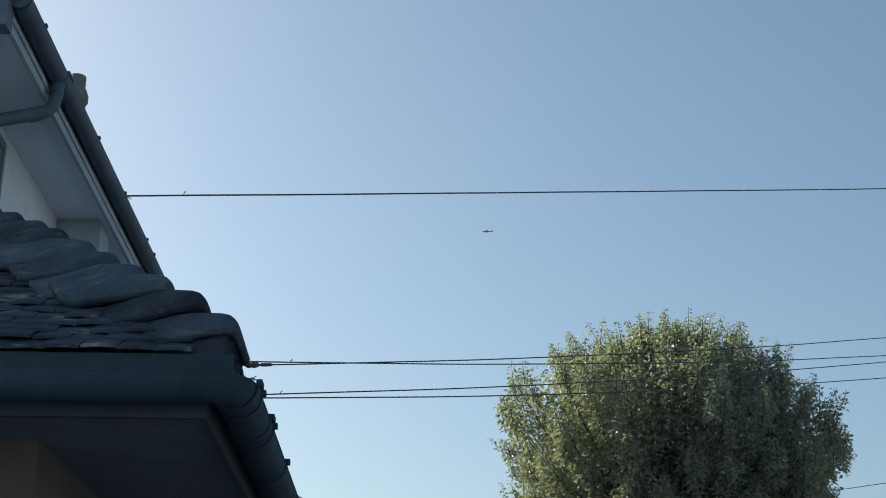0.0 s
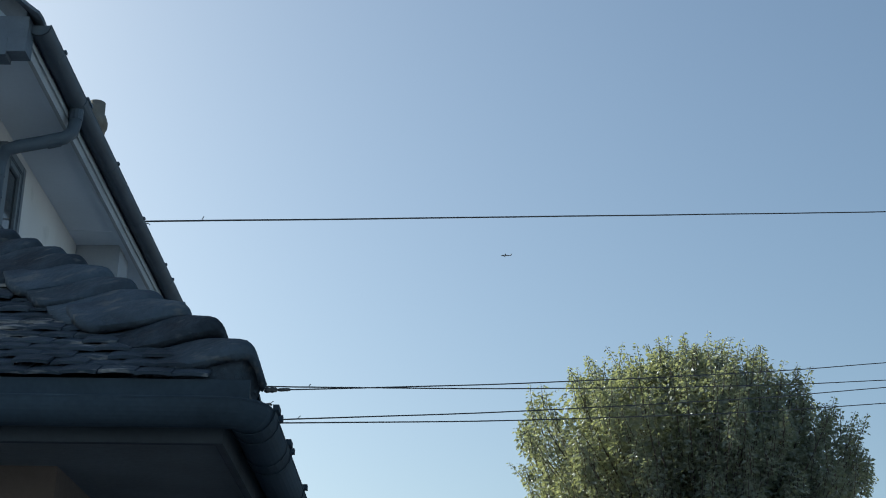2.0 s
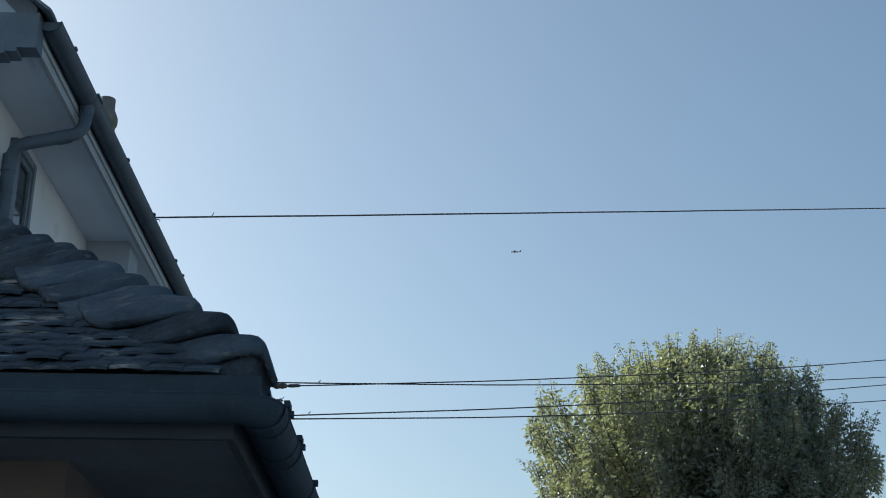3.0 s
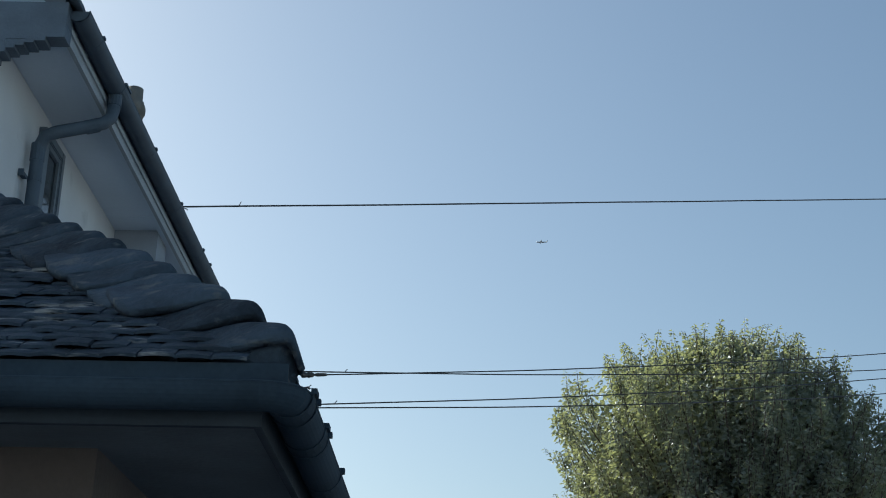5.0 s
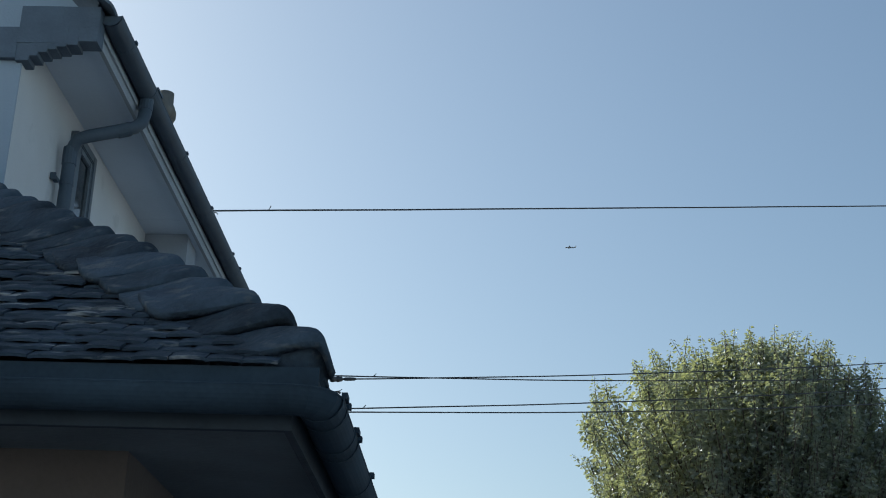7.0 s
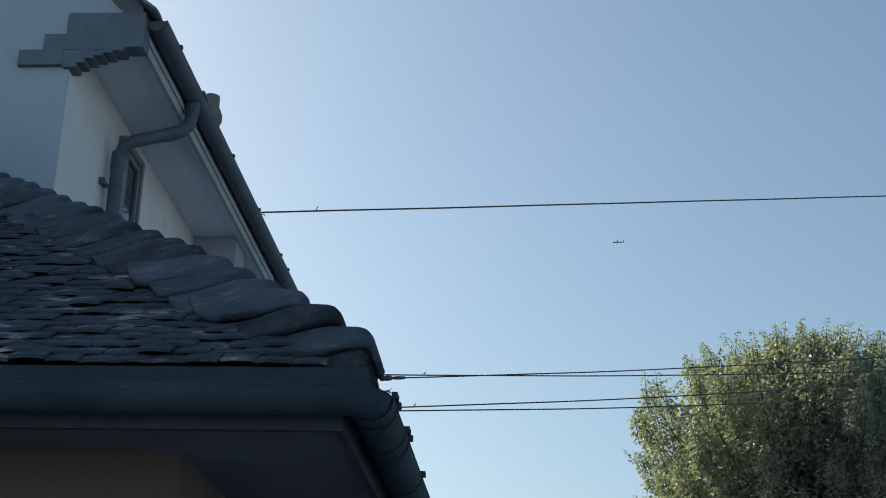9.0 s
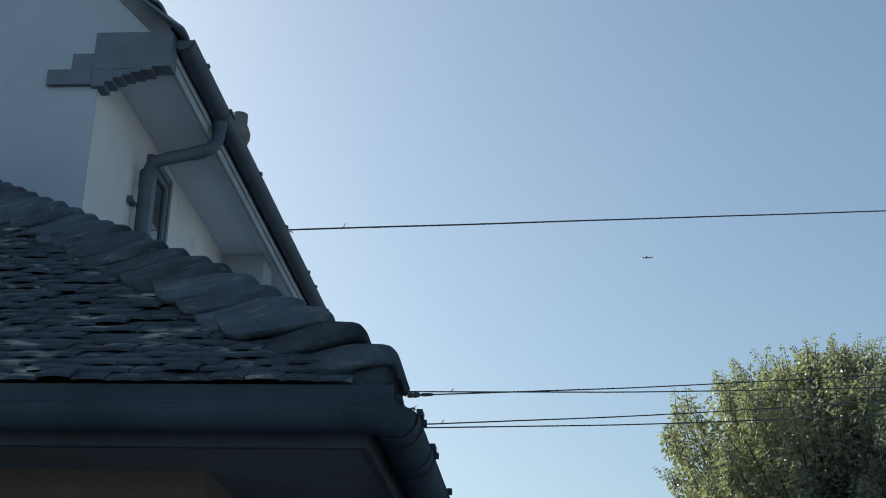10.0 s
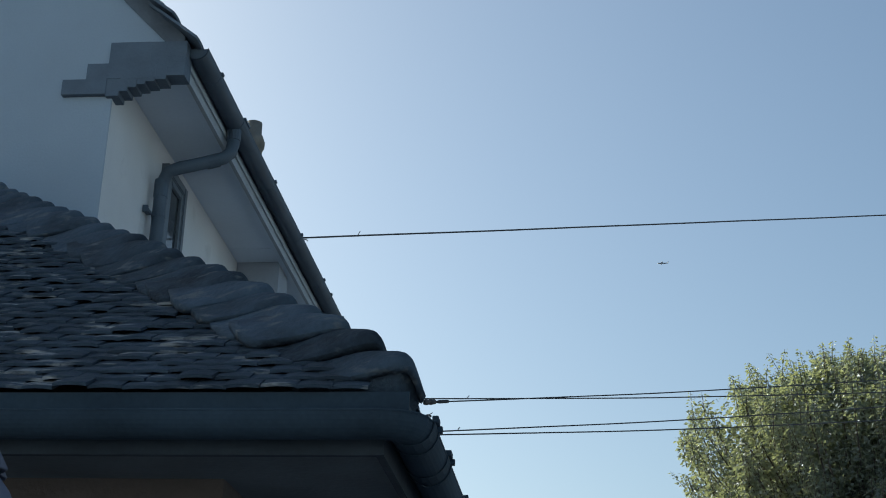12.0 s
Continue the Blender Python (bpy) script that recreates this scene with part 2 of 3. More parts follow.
boxpart("pane", (WX + 0.018, WX + 0.024, a0 + 0.03, a1 - 0.03, 4.463, c1 - 0.03), GLASS, window)

# boxed eaves: soffit boards, fascia with a lower bead
soffit = boxpart("soffit", (WX, EX - 0.024, KY1 + 0.002, HY1, SOF + 0.012, SOF + 0.02), SOFFIT, house, "grey painted soffit boards")
for k in range(5):
    y0 = KY1 + 0.002 + k * 2.4
    boxpart("soffit_board", (WX, EX - 0.024, y0, min(y0 + 2.395, HY1), SOF, SOF + 0.011), SOFFIT, soffit)
bm = bmesh.new()
box(bm, EX - 0.022, EX, GY + 0.03, HY1, SOF - 0.028, SOF + 0.09)
part("fascia", bm, FASCIA, house, "weathered white fascia board")
bm = bmesh.new()
box(bm, EX - 0.06, EX - 0.023, KY1 + 0.004, HY1, SOF - 0.02, SOF - 0.001)
part("soffit_bead", bm, SOFFIT, house)
bm = bmesh.new()
box(bm, EX + 0.001, EX + 0.012, GY + 0.05, HY1, SOF + 0.02, SOF + 0.05)
part("fascia_bead", bm, FASCIA, house)

# main gutter with brackets and outlet
GX = EX + 0.053
bm = bmesh.new()
trough(bm, (GX, 6.33, RIM), (GX, HY1, RIM + 0.06), (1, 0, 0), r=0.058)
gutter = part("gutter", bm, PLASTIC, house, "dark half-round plastic gutter", smooth=False)


def bracket(y, parent, x, z, r, facing=(1, 0, 0), w=0.03, mat=None):
    """A gutter clip: a strap below the trough with two lips."""
    bm = bmesh.new()
    f = Vector(facing)
    along = Vector((0, w, 0)) if abs(f.x) > 0.5 else Vector((w, 0, 0))
    c = Vector((x, y, z)) - along / 2
    n = 9
    ring = [(math.cos(math.pi * k / n), -math.sin(math.pi * k / n)) for k in range(n + 1)]
    pts = [c + f * a * (r + 0.0018) + Vector((0, 0, b * (r + 0.0018))) for a, b in ring]
    pts += [c + f * a * r + Vector((0, 0, b * r)) for a, b in ring[::-1]]
    prism(bm, pts, along)
    for s in (1, -1):
        p = c + f * s * (r + 0.002)
        q = [p + f * -0.007, p + f * 0.007, p + f * 0.007 + Vector((0, 0, 0.014)), p + f * -0.007 + Vector((0, 0, 0.014))]
        prism(bm, q, along)
    return part("bracket", bm, mat or PLASTIC, parent)


for y in (6.62, 8.0, 8.87, 9.74, 10.05, 10.59, 11.5, 12.4, 13.3, 14.2):
    bracket(y, gutter, GX, RIM + (y - 6.3) * 0.0056, 0.058)
bracket(7.19, gutter, GX, RIM + 0.005, 0.060, w=0.11)

# rainwater pipe: swan neck from the outlet back to the wall, then down
PY = 7.05
bm = bmesh.new()
tube(bm, [(GX, 7.17, 5.225), (GX, 7.165, 5.13), (GX - 0.005, 7.15, 5.07), (GX - 0.035, 7.13, 5.03), (GX - 0.08, 7.11, 5.005), (-2.22, 7.04, 4.93),
          (-2.275, 7.02, 4.90), (-2.305, PY, 4.86), (-2.315, PY, 4.79), (-2.315, PY, 3.9), (-2.315, PY, 2.6)], 0.036, 14)
downpipe = part("downpipe", bm, PLASTIC, house, "dark plastic swan-neck downpipe", smooth=True)
for p, q in (((GX, 7.17, 5.235), (GX, 7.166, 5.15)), ((-2.315, PY, 4.86), (-2.315, PY, 4.76)), ((GX - 0.06, 7.118, 5.013), (GX - 0.12, 7.098, 4.987))):
    bm = bmesh.new()
    tube(bm, [p, q], 0.0395, 14)
    part("socket", bm, PLASTIC, downpipe)
bm = bmesh.new()
tube(bm, [(-2.315, PY, 4.665), (-2.315, PY, 4.64)], 0.039, 14)
box(bm, -2.372, -2.345, PY - 0.09, PY - 0.03, 4.643, 4.661)
box(bm, -2.373, -2.345, PY - 0.105, PY - 0.09, 4.635, 4.672)
part("pipe_clip", bm, PLASTIC, downpipe)

# kneeler: corbelled bricks where the gable meets the eaves
kneeler = part("kneeler", bmesh.new(), KNEELER, house, "corbelled dark brick kneeler at the eaves corner")
kbricks = [(-2.63, -2.403, 4.987, 5.069), (-2.51, -2.403, 5.072, 5.158)]
for x0, x1, z0 in ((-2.40, -2.335, 4.975), (-2.332, -2.292, 5.0), (-2.289, -2.248, 5.022), (-2.245, -2.204, 5.038), (-2.201, -2.155, 5.052)):
    kbricks.append((x0, x1, z0, 5.069))
kbricks += [(-2.152, -2.10, 5.064, 5.158), (-2.097, -2.005, 5.085, 5.158), (-2.40, -2.155, 5.072, 5.158), (-2.40, -2.19, 5.161, 5.278), (-2.187, -2.005, 5.161, 5.278)]
for k, (x0, x1, z0, z1) in enumerate(kbricks):
    boxpart("brick", (x0 - 0.0014, x1 + 0.0014, KY0 + 0.0015 * (k % 3), KY1 if x1 > -2.40 else GY + 0.01, z0 - 0.0013, z1 + 0.0013), KNEELER, kneeler, bevel=0.0007)
# wall return under the eaves; its grey base holds the shade
boxpart("wall_return", (WX, EX - 0.062, 9.02, 9.3, 2.6, SOF - 0.0015), RETURN, house, "narrow rendered return below the soffit, shade in its grey base")

# main roof: slab with courses, and single tiles along the near verge
bm = bmesh.new()
VY0 = GY - 0.055
for sgn in (1, -1):
    e = EX - 0.005 if sgn == 1 else 2 * RX - EX + 0.005
    ze = roof_z(EX - 0.005)
    zr = roof_z(RX)
    prism(bm, [(e, GY - 0.015, ze + 0.018), (RX, GY - 0.015, zr + 0.018), (RX, GY - 0.015, zr - 0.145), (e, GY - 0.015, ze - 0.108)], (0, HY1 - GY + 0.3, 0))
roof = part("roof", bm, MORTAR, house, "steep weathered clay tile roof")


def plain_tile_mesh(w=0.1645, length=0.26, th=0.014, name="tile", mat=MAIN_TILE):
    """A slightly cambered clay tile; x across, y up the slope from its lower edge, z outwards."""
    bm = bmesh.new()
    nx = 4
    cols = []
    for i in range(nx + 1):
        x = -w / 2 + w * i / nx
        cam_z = 0.037 * w * (1 - (2 * i / nx - 1) ** 2)
        cols.append([bm.verts.new((x, y, z + cam_z + 0.0)) for y, z in ((0, 0), (0.002, th), (length, th), (length, 0))])
    for a, b in zip(cols, cols[1:]):
        for k in range(4):
            bm.faces.new((a[k], a[(k + 1) % 4], b[(k + 1) % 4], b[k]))
    bm.faces.new(cols[0])
    bm.faces.new(cols[-1][::-1])
    bmesh.ops.recalc_face_normals(bm, faces=bm.faces)
    me = bpy.data.meshes.new(name)
    bm.to_mesh(me)
    bm.free()
    me.materials.append(mat)
    return me


TILE_ME = plain_tile_mesh()
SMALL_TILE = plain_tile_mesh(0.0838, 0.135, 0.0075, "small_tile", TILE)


def lay(me, parent, m, name="tile"):
    ob = new(name, me)
    ob.parent = parent
    ob.matrix_basis = m
    return ob


def joined_tiles(name, me, poses, parent, label):
    """Many tiles as one mesh."""
    base = np.array([v.co[:] for v in me.vertices])
    polys = [tuple(p.vertices) for p in me.polygons]
    V, F = [], []
    for m in poses:
        a = np.array(m)
        k = len(V) * len(base)
        V.append(base @ a[:3, :3].T + a[:3, 3])
        F += [tuple(i + k for i in p) for p in polys]
    out = bpy.data.meshes.new(name)
    out.from_pydata(np.concatenate(V).tolist(), [], F)
    out.materials.append(me.materials[0])
    ob = new(name, out)
    ob.parent = parent
    return tagged(ob, label, kind="stuff")


rng = random.Random(4)
# slope of the main roof that faces the eaves: local x = -Y way, y = up slope
a46 = radians(46.0)
up_m, out_m, across_m = Vector((-math.cos(a46), 0, math.sin(a46))), Vector((math.sin(a46), 0, math.cos(a46))), Vector((0, 1, 0))


def slope_pose(origin, across, up, out, wob=0.0, tilt=-8.0):
    m = Matrix((across, up, out)).transposed().to_4x4()
    m.translation = origin
    return m @ pose(0, 0, 0, tilt + rng.uniform(-1, 1) * wob, rng.uniform(-1, 1) * 0.7, rng.uniform(-1, 1) * 0.5)


rows_m = int((EX + 0.09 - RX) / math.cos(a46) / 0.1)
rest = []
for r in range(rows_m):
    o = Vector((EX + 0.055, 0, roof_z(EX + 0.055))) + up_m * (0.1 * r)
    for k in range(64):
        y = VY0 + 0.082 + 0.166 * k - (0.0 if r % 2 else 0.04) + rng.uniform(-0.008, 0.008)
        p = slope_pose(o + Vector((0, y, 0)) + out_m * (0.032 + rng.uniform(-0.004, 0.006)), -across_m, up_m, out_m, 1.8)
        if k < 3:
            lay(TILE_ME, roof, p)
        else:
            rest.append(p)
joined_tiles("tiling", TILE_ME, rest, roof, "rows of plain clay tiles")

# chimney beyond the ridge side of the slope
CX, CY = -3.63, 14.0
chimney = thing("chimney", (CX, CY, 6.0), "brick chimney stack with tall sooty clay pot", "chimney")
bm = bmesh.new()
box(bm, CX - 0.22, CX + 0.2, CY - 0.22, CY + 0.22, 6.2, 8.05)
stack = part("stack", bm, BRICK, chimney, "brick stack", bevel=0.01)
bm = bmesh.new()
tube(bm, [(CX, CY, 8.02), (CX, CY, 8.1), (CX, CY, 8.14), (CX + 0.01, CY, 8.3), (CX + 0.015, CY, 8.42), (CX + 0.02, CY, 8.46), (CX + 0.02, CY, 8.5), (CX + 0.005, CY, 8.58), (CX, CY, 8.59), (CX, CY, 8.75)],
     [0.14, 0.14, 0.115, 0.097, 0.097, 0.112, 0.115, 0.10, 0.092, 0.09], 16)
part("chimney_pot", bm, TERRACOTTA, chimney, "sooty clay pot", smooth=True)

# ---- single-storey extension with a hipped roof ----
HXC, HYC, HZ = -0.384, 3.2, 2.545   # the hip's foot
T35 = 0.697
a35 = math.atan(T35)
EWX, EWY, ESOF = -0.933, 3.604, 2.42
EFX, EFY = -0.475, 3.285             # fascia faces
ext = thing("house_extension", (-3.0, 5.0, 0), "single-storey extension with mossy hipped tile roof, in shade", "extension")
bm = bmesh.new()
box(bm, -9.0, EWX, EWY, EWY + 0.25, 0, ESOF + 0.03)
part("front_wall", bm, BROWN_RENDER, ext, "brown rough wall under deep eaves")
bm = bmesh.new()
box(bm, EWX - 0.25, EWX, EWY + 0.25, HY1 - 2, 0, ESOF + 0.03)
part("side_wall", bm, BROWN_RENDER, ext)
# soffit and fascia bases are darkened in place of the eaves' shade
bm = bmesh.new()
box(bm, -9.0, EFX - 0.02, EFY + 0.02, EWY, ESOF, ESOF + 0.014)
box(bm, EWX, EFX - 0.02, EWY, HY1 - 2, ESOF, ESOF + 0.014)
part("soffit", bm, DARK_SOFFIT, ext, "soffit boards, the shade under the eaves in their dark base")
bm = bmesh.new()
box(bm, -9.0, EFX, EFY, EFY + 0.02, ESOF - 0.015, ESOF + 0.10)
part("fascia", bm, DECK, ext)
bm = bmesh.new()
box(bm, EFX - 0.02, EFX, EFY + 0.02, HY1 - 2, ESOF - 0.015, ESOF + 0.10)
part("fascia", bm, DECK, ext)

# roof deck: front slope and side slope meeting at the hip
bm = bmesh.new()
s1 = GY - HYC
lift = -0.03
P = lambda x, y, z: bm.verts.new((x, y, z + lift))
foot = P(HXC - 0.03, HYC + 0.03, HZ)
top = P(HXC - s1, GY, HZ + s1 * T35)
fl, fr = P(-9.0, HYC + 0.03, HZ), P(-9.0, GY, HZ + s1 * T35)
bm.faces.new((foot, top, fr, fl))
xw = HXC - WX
sb = P(HXC - 0.03, HY1 - 2, HZ)
st = P(WX, HY1 - 2, HZ + xw * T35)
sm = P(WX, GY, HZ + xw * T35)
bm.faces.new((foot, sb, st, sm, top))
ext_solid = bmesh.ops.extrude_face_region(bm, geom=list(bm.faces))
for v in [g for g in ext_solid["geom"] if isinstance(g, bmesh.types.BMVert)]:
    v.co.z -= 0.06
ext_roof = part("roof", bm, DECK, ext, "mossy weathered plain tile roof with bonnet hip")

# added strip from under the tiles into the gutter, closing the dark gap
bm = bmesh.new()
prism(bm, [(-9.0, HYC + 0.012, HZ - 0.008), (-9.0, HYC + 0.008, 2.470), (-9.0, HYC + 0.014, 2.468), (-9.0, HYC + 0.022, HZ - 0.012)], (9.0 + HXC - 0.026, 0, 0))
part("eaves_gap_strip", bm, BLACK_PLASTIC, ext)

# gutters of the extension
ER = 0.056


def swept_gutter(bm, line, r, th=0.004, sides=16):
    """A half-round gutter along a level line of (x, y, outward x, outward y), with rolled lips."""
    ring = [(math.cos(math.pi * k / sides) * r, -math.sin(math.pi * k / sides) * r) for k in range(sides + 1)]
    ring += [(a * (r - th) / r, b * (r - th) / r) for a, b in ring[::-1]]
    loops = [[bm.verts.new((x + ox * a, y + oy * a, 2.483 + b)) for a, b in ring] for x, y, ox, oy in line]
    for p, q in zip(loops, loops[1:]):
        for k in range(len(ring)):
            j = (k + 1) % len(ring)
            bm.faces.new((p[k], p[j], q[j], q[k]))
    bm.faces.new(loops[0])
    bm.faces.new(loops[-1][::-1])
    for s in (1, -1):
        tube(bm, [(x + ox * s * (r - 0.002), y + oy * s * (r - 0.002), 2.483) for x, y, ox, oy in line], 0.004, 6)


gx, gy = EFX + 0.06, EFY - 0.06
bm = bmesh.new()
swept_gutter(bm, [(-9.0, gy, 0, -1), (gx - 0.055, gy, 0, -1), (gx - 0.032, gy + 0.006, 0.38, -0.92), (gx - 0.014, gy + 0.018, 0.71, -0.71),
                  (gx - 0.004, gy + 0.036, 0.92, -0.38), (gx, gy + 0.06, 1, 0), (gx, HY1 - 2, 1, 0)], ER)
side_gutter = part("gutter", bm, BLACK_PLASTIC, ext, "black plastic gutter with unions, turning the corner")
for y, w in ((3.30, 0.05), (3.38, 0.02), (3.63, 0.05), (3.71, 0.02), (4.15, 0.03), (4.95, 0.03), (5.8, 0.03)):
    bracket(y, side_gutter, EFX + 0.06, 2.483, ER + 0.002, w=w, mat=BLACK_PLASTIC)

# ---- bonnet tiles up the hip ----
GAUGE = 0.112


def bonnet_mesh(skirt=1.0, mouth=False):
    """A clay bonnet: x along the hip upwards, y across, z out; wide and high at its lower end. skirt: how far its outer wing hangs."""
    bm = bmesh.new()
    n, th = 18, 0.014
    stations = ((0.0, 0.076, 0.028), (0.004, 0.079, 0.042), (0.012, 0.081, 0.050), (0.028, 0.082, 0.054), (0.06, 0.081, 0.052), (0.13, 0.075, 0.04), (0.22, 0.065, 0.022))
    rings = []
    for u, w, h in stations:
        ring = []
        for k in range(n + 1):
            f = 2 * k / n - 1
            # the wing on the front slope is longer and lies flatter
            y = f * w * (2.0 if f > 0 else 1.0 + (0.15 if mouth else 0.0) * abs(f))
            drop = -(math.sqrt((0.58 * y) ** 2 + 0.012 ** 2) - 0.012) if f > 0 else -abs(f) ** 1.6 * w * 0.52 * skirt
            bulge = h * math.exp(-((y / (0.085 if f > 0 else 0.07)) ** 2))
            ring.append((u + (0.88 * max(0, y - 0.012) if f > 0 else 0.2 * abs(y)), y, drop + bulge))
        rings.append(ring)
    top = [[bm.verts.new(p) for p in ring] for ring in rings]
    low = [[bm.verts.new((p[0] + 0.002, p[1] * 0.95, p[2] - th - 0.006)) for p in ring] for ring in rings]
    for layer in (top, low):
        for a, b in zip(layer, layer[1:]):
            for k in range(n):
                bm.faces.new((a[k], a[k + 1], b[k + 1], b[k]))
    for a, b in ((top[0], low[0]), (top[-1], low[-1])):
        for k in range(n):
            bm.faces.new((a[k], a[k + 1], b[k + 1], b[k]))
    for e in (0, n):
        for i in range(len(top) - 1):
            bm.faces.new((top[i][e], top[i + 1][e], low[i + 1][e], low[i][e]))
    if mouth:
        # mortar bedding that fills the open end
        inner = [bm.verts.new((p[0] + 0.014, p[1] * 0.97, p[2] - 0.006)) for p in rings[1]]
        keel = [bm.verts.new((v.co.x + 0.004, v.co.y, min(p.co.z for p in inner))) for v in inner]
        for k in range(n):
            bm.faces.new((inner[k], inner[k + 1], keel[k + 1], keel[k]))
    bmesh.ops.recalc_face_normals(bm, faces=bm.faces)
    for f in bm.faces:
        f.smooth = True
    for k in range(n):
        for e in top[0][k].link_edges:
            if e.other_vert(top[0][k]) in (top[0][k + 1], top[0][k - 1]):
                e.smooth = False
    me = bpy.data.meshes.new("bonnet_tile")
    bm.to_mesh(me)
    bm.free()
    me.materials.append(BONNET_CLAY)
    return me


BONNET, END_BONNET = bonnet_mesh(), bonnet_mesh(0.95, True)
hip_way = Vector((-1, 1, T35)).normalized()
hip_side = Vector((-1, -1, 0)).normalized()
hip_out = hip_way.cross(hip_side) if hip_way.cross(hip_side).z > 0 else -hip_way.cross(hip_side)
hip_side = hip_out.cross(hip_way)
step = GAUGE * math.cos(a35)
# a shorter under-bonnet closes the hip's foot
m = Matrix((hip_way, hip_side, hip_out)).transposed().to_4x4()
m.translation = Vector((HXC - 0.085, HYC + 0.085, HZ + 0.085 * T35)) - hip_out * 0.030
lay(BONNET, ext_roof, m @ pose(0, 0, 0, 2, 0, 1), "bonnet_tile")
for k in range(34):
    s = 0.052 + step * k
    sag = float(np.interp(s, [0.3, 0.6, 0.8, 1.15, 1.75, 2.5], [0.0, 0.020, 0.022, 0.015, 0.005, 0.0]))  # the hip line is not quite straight
    o = Vector((HXC - s, HYC + s, HZ + s * T35)) + hip_out * (sag - 0.005 + 0.024 * min(1, (s - 0.052) / 0.11) - 0.013 * min(1, max(0, (s - 0.3) / 0.5)) + 0.016 * max(0, 1 - s / 0.42) + 0.006 * math.sin(math.pi * min(s, 1.9) / 1.9) + rng.uniform(-0.0035, 0.0035))
    m = Matrix((hip_way, hip_side, hip_out)).transposed().to_4x4()
    m.translation = o + hip_way * (rng.uniform(-0.012, 0.012) if k else -0.012)
    lay(BONNET if k else END_BONNET, ext_roof, m @ pose(0, 0, 0, rng.uniform(-3, 3), 0.5 + rng.uniform(-2.5, 2.5), rng.uniform(-3.5, 3.5)), "bonnet_tile")

# front slope tiles: those near the hip singly, the rest joined
up_f, out_f, across_f = Vector((0, math.cos(a35), math.sin(a35))), Vector((0, -math.sin(a35), math.cos(a35))), Vector((1, 0, 0))
up_s, out_s, across_s = Vector((-math.cos(a35), 0, math.sin(a35))), Vector((math.sin(a35), 0, math.cos(a35))), Vector((0, 1, 0))


def lay_cut(p, parent, normal):
    """A tile cut along the hip; normal points to the part that is taken off."""
    bm = bmesh.new()
    bm.from_mesh(SMALL_TILE)
    bm.transform(p)
    res = bmesh.ops.bisect_plane(bm, geom=bm.verts[:] + bm.edges[:] + bm.faces[:], plane_co=(HXC, HYC, 0), plane_no=normal, clear_outer=True)
    edges = [e for e in res["geom_cut"] if isinstance(e, bmesh.types.BMEdge)]
    if edges:
        bmesh.ops.holes_fill(bm, edges=edges)
    if len(bm.faces) < 4:
        bm.free()
        return
    part("tile", bm, TILE, parent)


rest_f, rest_s, single = [], [], 0
# half the plain-tile width and gauge, scaled to fit the roof's pattern
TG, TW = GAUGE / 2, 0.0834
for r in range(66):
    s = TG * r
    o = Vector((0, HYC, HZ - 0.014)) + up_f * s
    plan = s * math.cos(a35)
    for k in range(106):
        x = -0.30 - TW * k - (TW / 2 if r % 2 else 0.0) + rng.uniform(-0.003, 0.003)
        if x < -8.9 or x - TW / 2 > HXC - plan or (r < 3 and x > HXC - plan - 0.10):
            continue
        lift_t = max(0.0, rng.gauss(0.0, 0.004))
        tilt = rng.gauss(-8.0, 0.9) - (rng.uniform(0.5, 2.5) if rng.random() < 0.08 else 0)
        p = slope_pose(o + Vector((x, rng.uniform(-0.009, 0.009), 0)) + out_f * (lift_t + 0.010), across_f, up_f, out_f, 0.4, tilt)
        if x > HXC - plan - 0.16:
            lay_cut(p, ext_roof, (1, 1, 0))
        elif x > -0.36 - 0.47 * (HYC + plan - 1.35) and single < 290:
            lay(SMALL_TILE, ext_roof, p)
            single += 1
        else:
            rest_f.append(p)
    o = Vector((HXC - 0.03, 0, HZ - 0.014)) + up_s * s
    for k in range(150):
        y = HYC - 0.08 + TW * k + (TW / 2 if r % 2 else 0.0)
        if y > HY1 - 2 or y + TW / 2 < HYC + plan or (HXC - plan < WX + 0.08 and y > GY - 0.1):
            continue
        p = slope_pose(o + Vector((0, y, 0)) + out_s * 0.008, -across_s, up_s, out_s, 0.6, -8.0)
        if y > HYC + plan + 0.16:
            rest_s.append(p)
joined_tiles("tiling", SMALL_TILE, rest_f, ext_roof, "mossy small clay tiles, edge light streaked into their colour")
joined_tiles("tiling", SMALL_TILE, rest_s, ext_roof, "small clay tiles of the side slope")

# ---- cables ----


def cable(name, a, mid, b, label, radius=0.0043, ticks=(), tick=0.02):
    """A hanging cable from a to b that passes the height of mid on its way."""
    a, mid, b = Vector(a), Vector(mid), Vector(b)
    t = (mid.x - a.x) / (b.x - a.x)
    sag = (mid.z - (a.z + (b.z - a.z) * t)) / (t * (1 - t))
    bm = bmesh.new()
    n = 40
    f = lambda u: a.lerp(b, u) + Vector((0, 0, sag * u * (1 - u) + 0.004 * noise.noise((u * 9, a.z, 0))))
    tube(bm, [f(i / n) for i in range(n + 1)], radius, 6)
    ob = part(name, bm, CABLE)
    tagged(ob, label, "cable", group="overhead cables")
    for u in ticks:
        p = f(u)
        d = (f(u + 0.01) - p).normalized()
        tb = bmesh.new()
        tube(tb, [p - d * 0.004, p + Vector((0, 0, 0.008)), p + d * 0.013 + Vector((0, 0, tick))], 0.0028, 5)
        part("tie_wire", tb, CABLE, ob)
    return ob, f


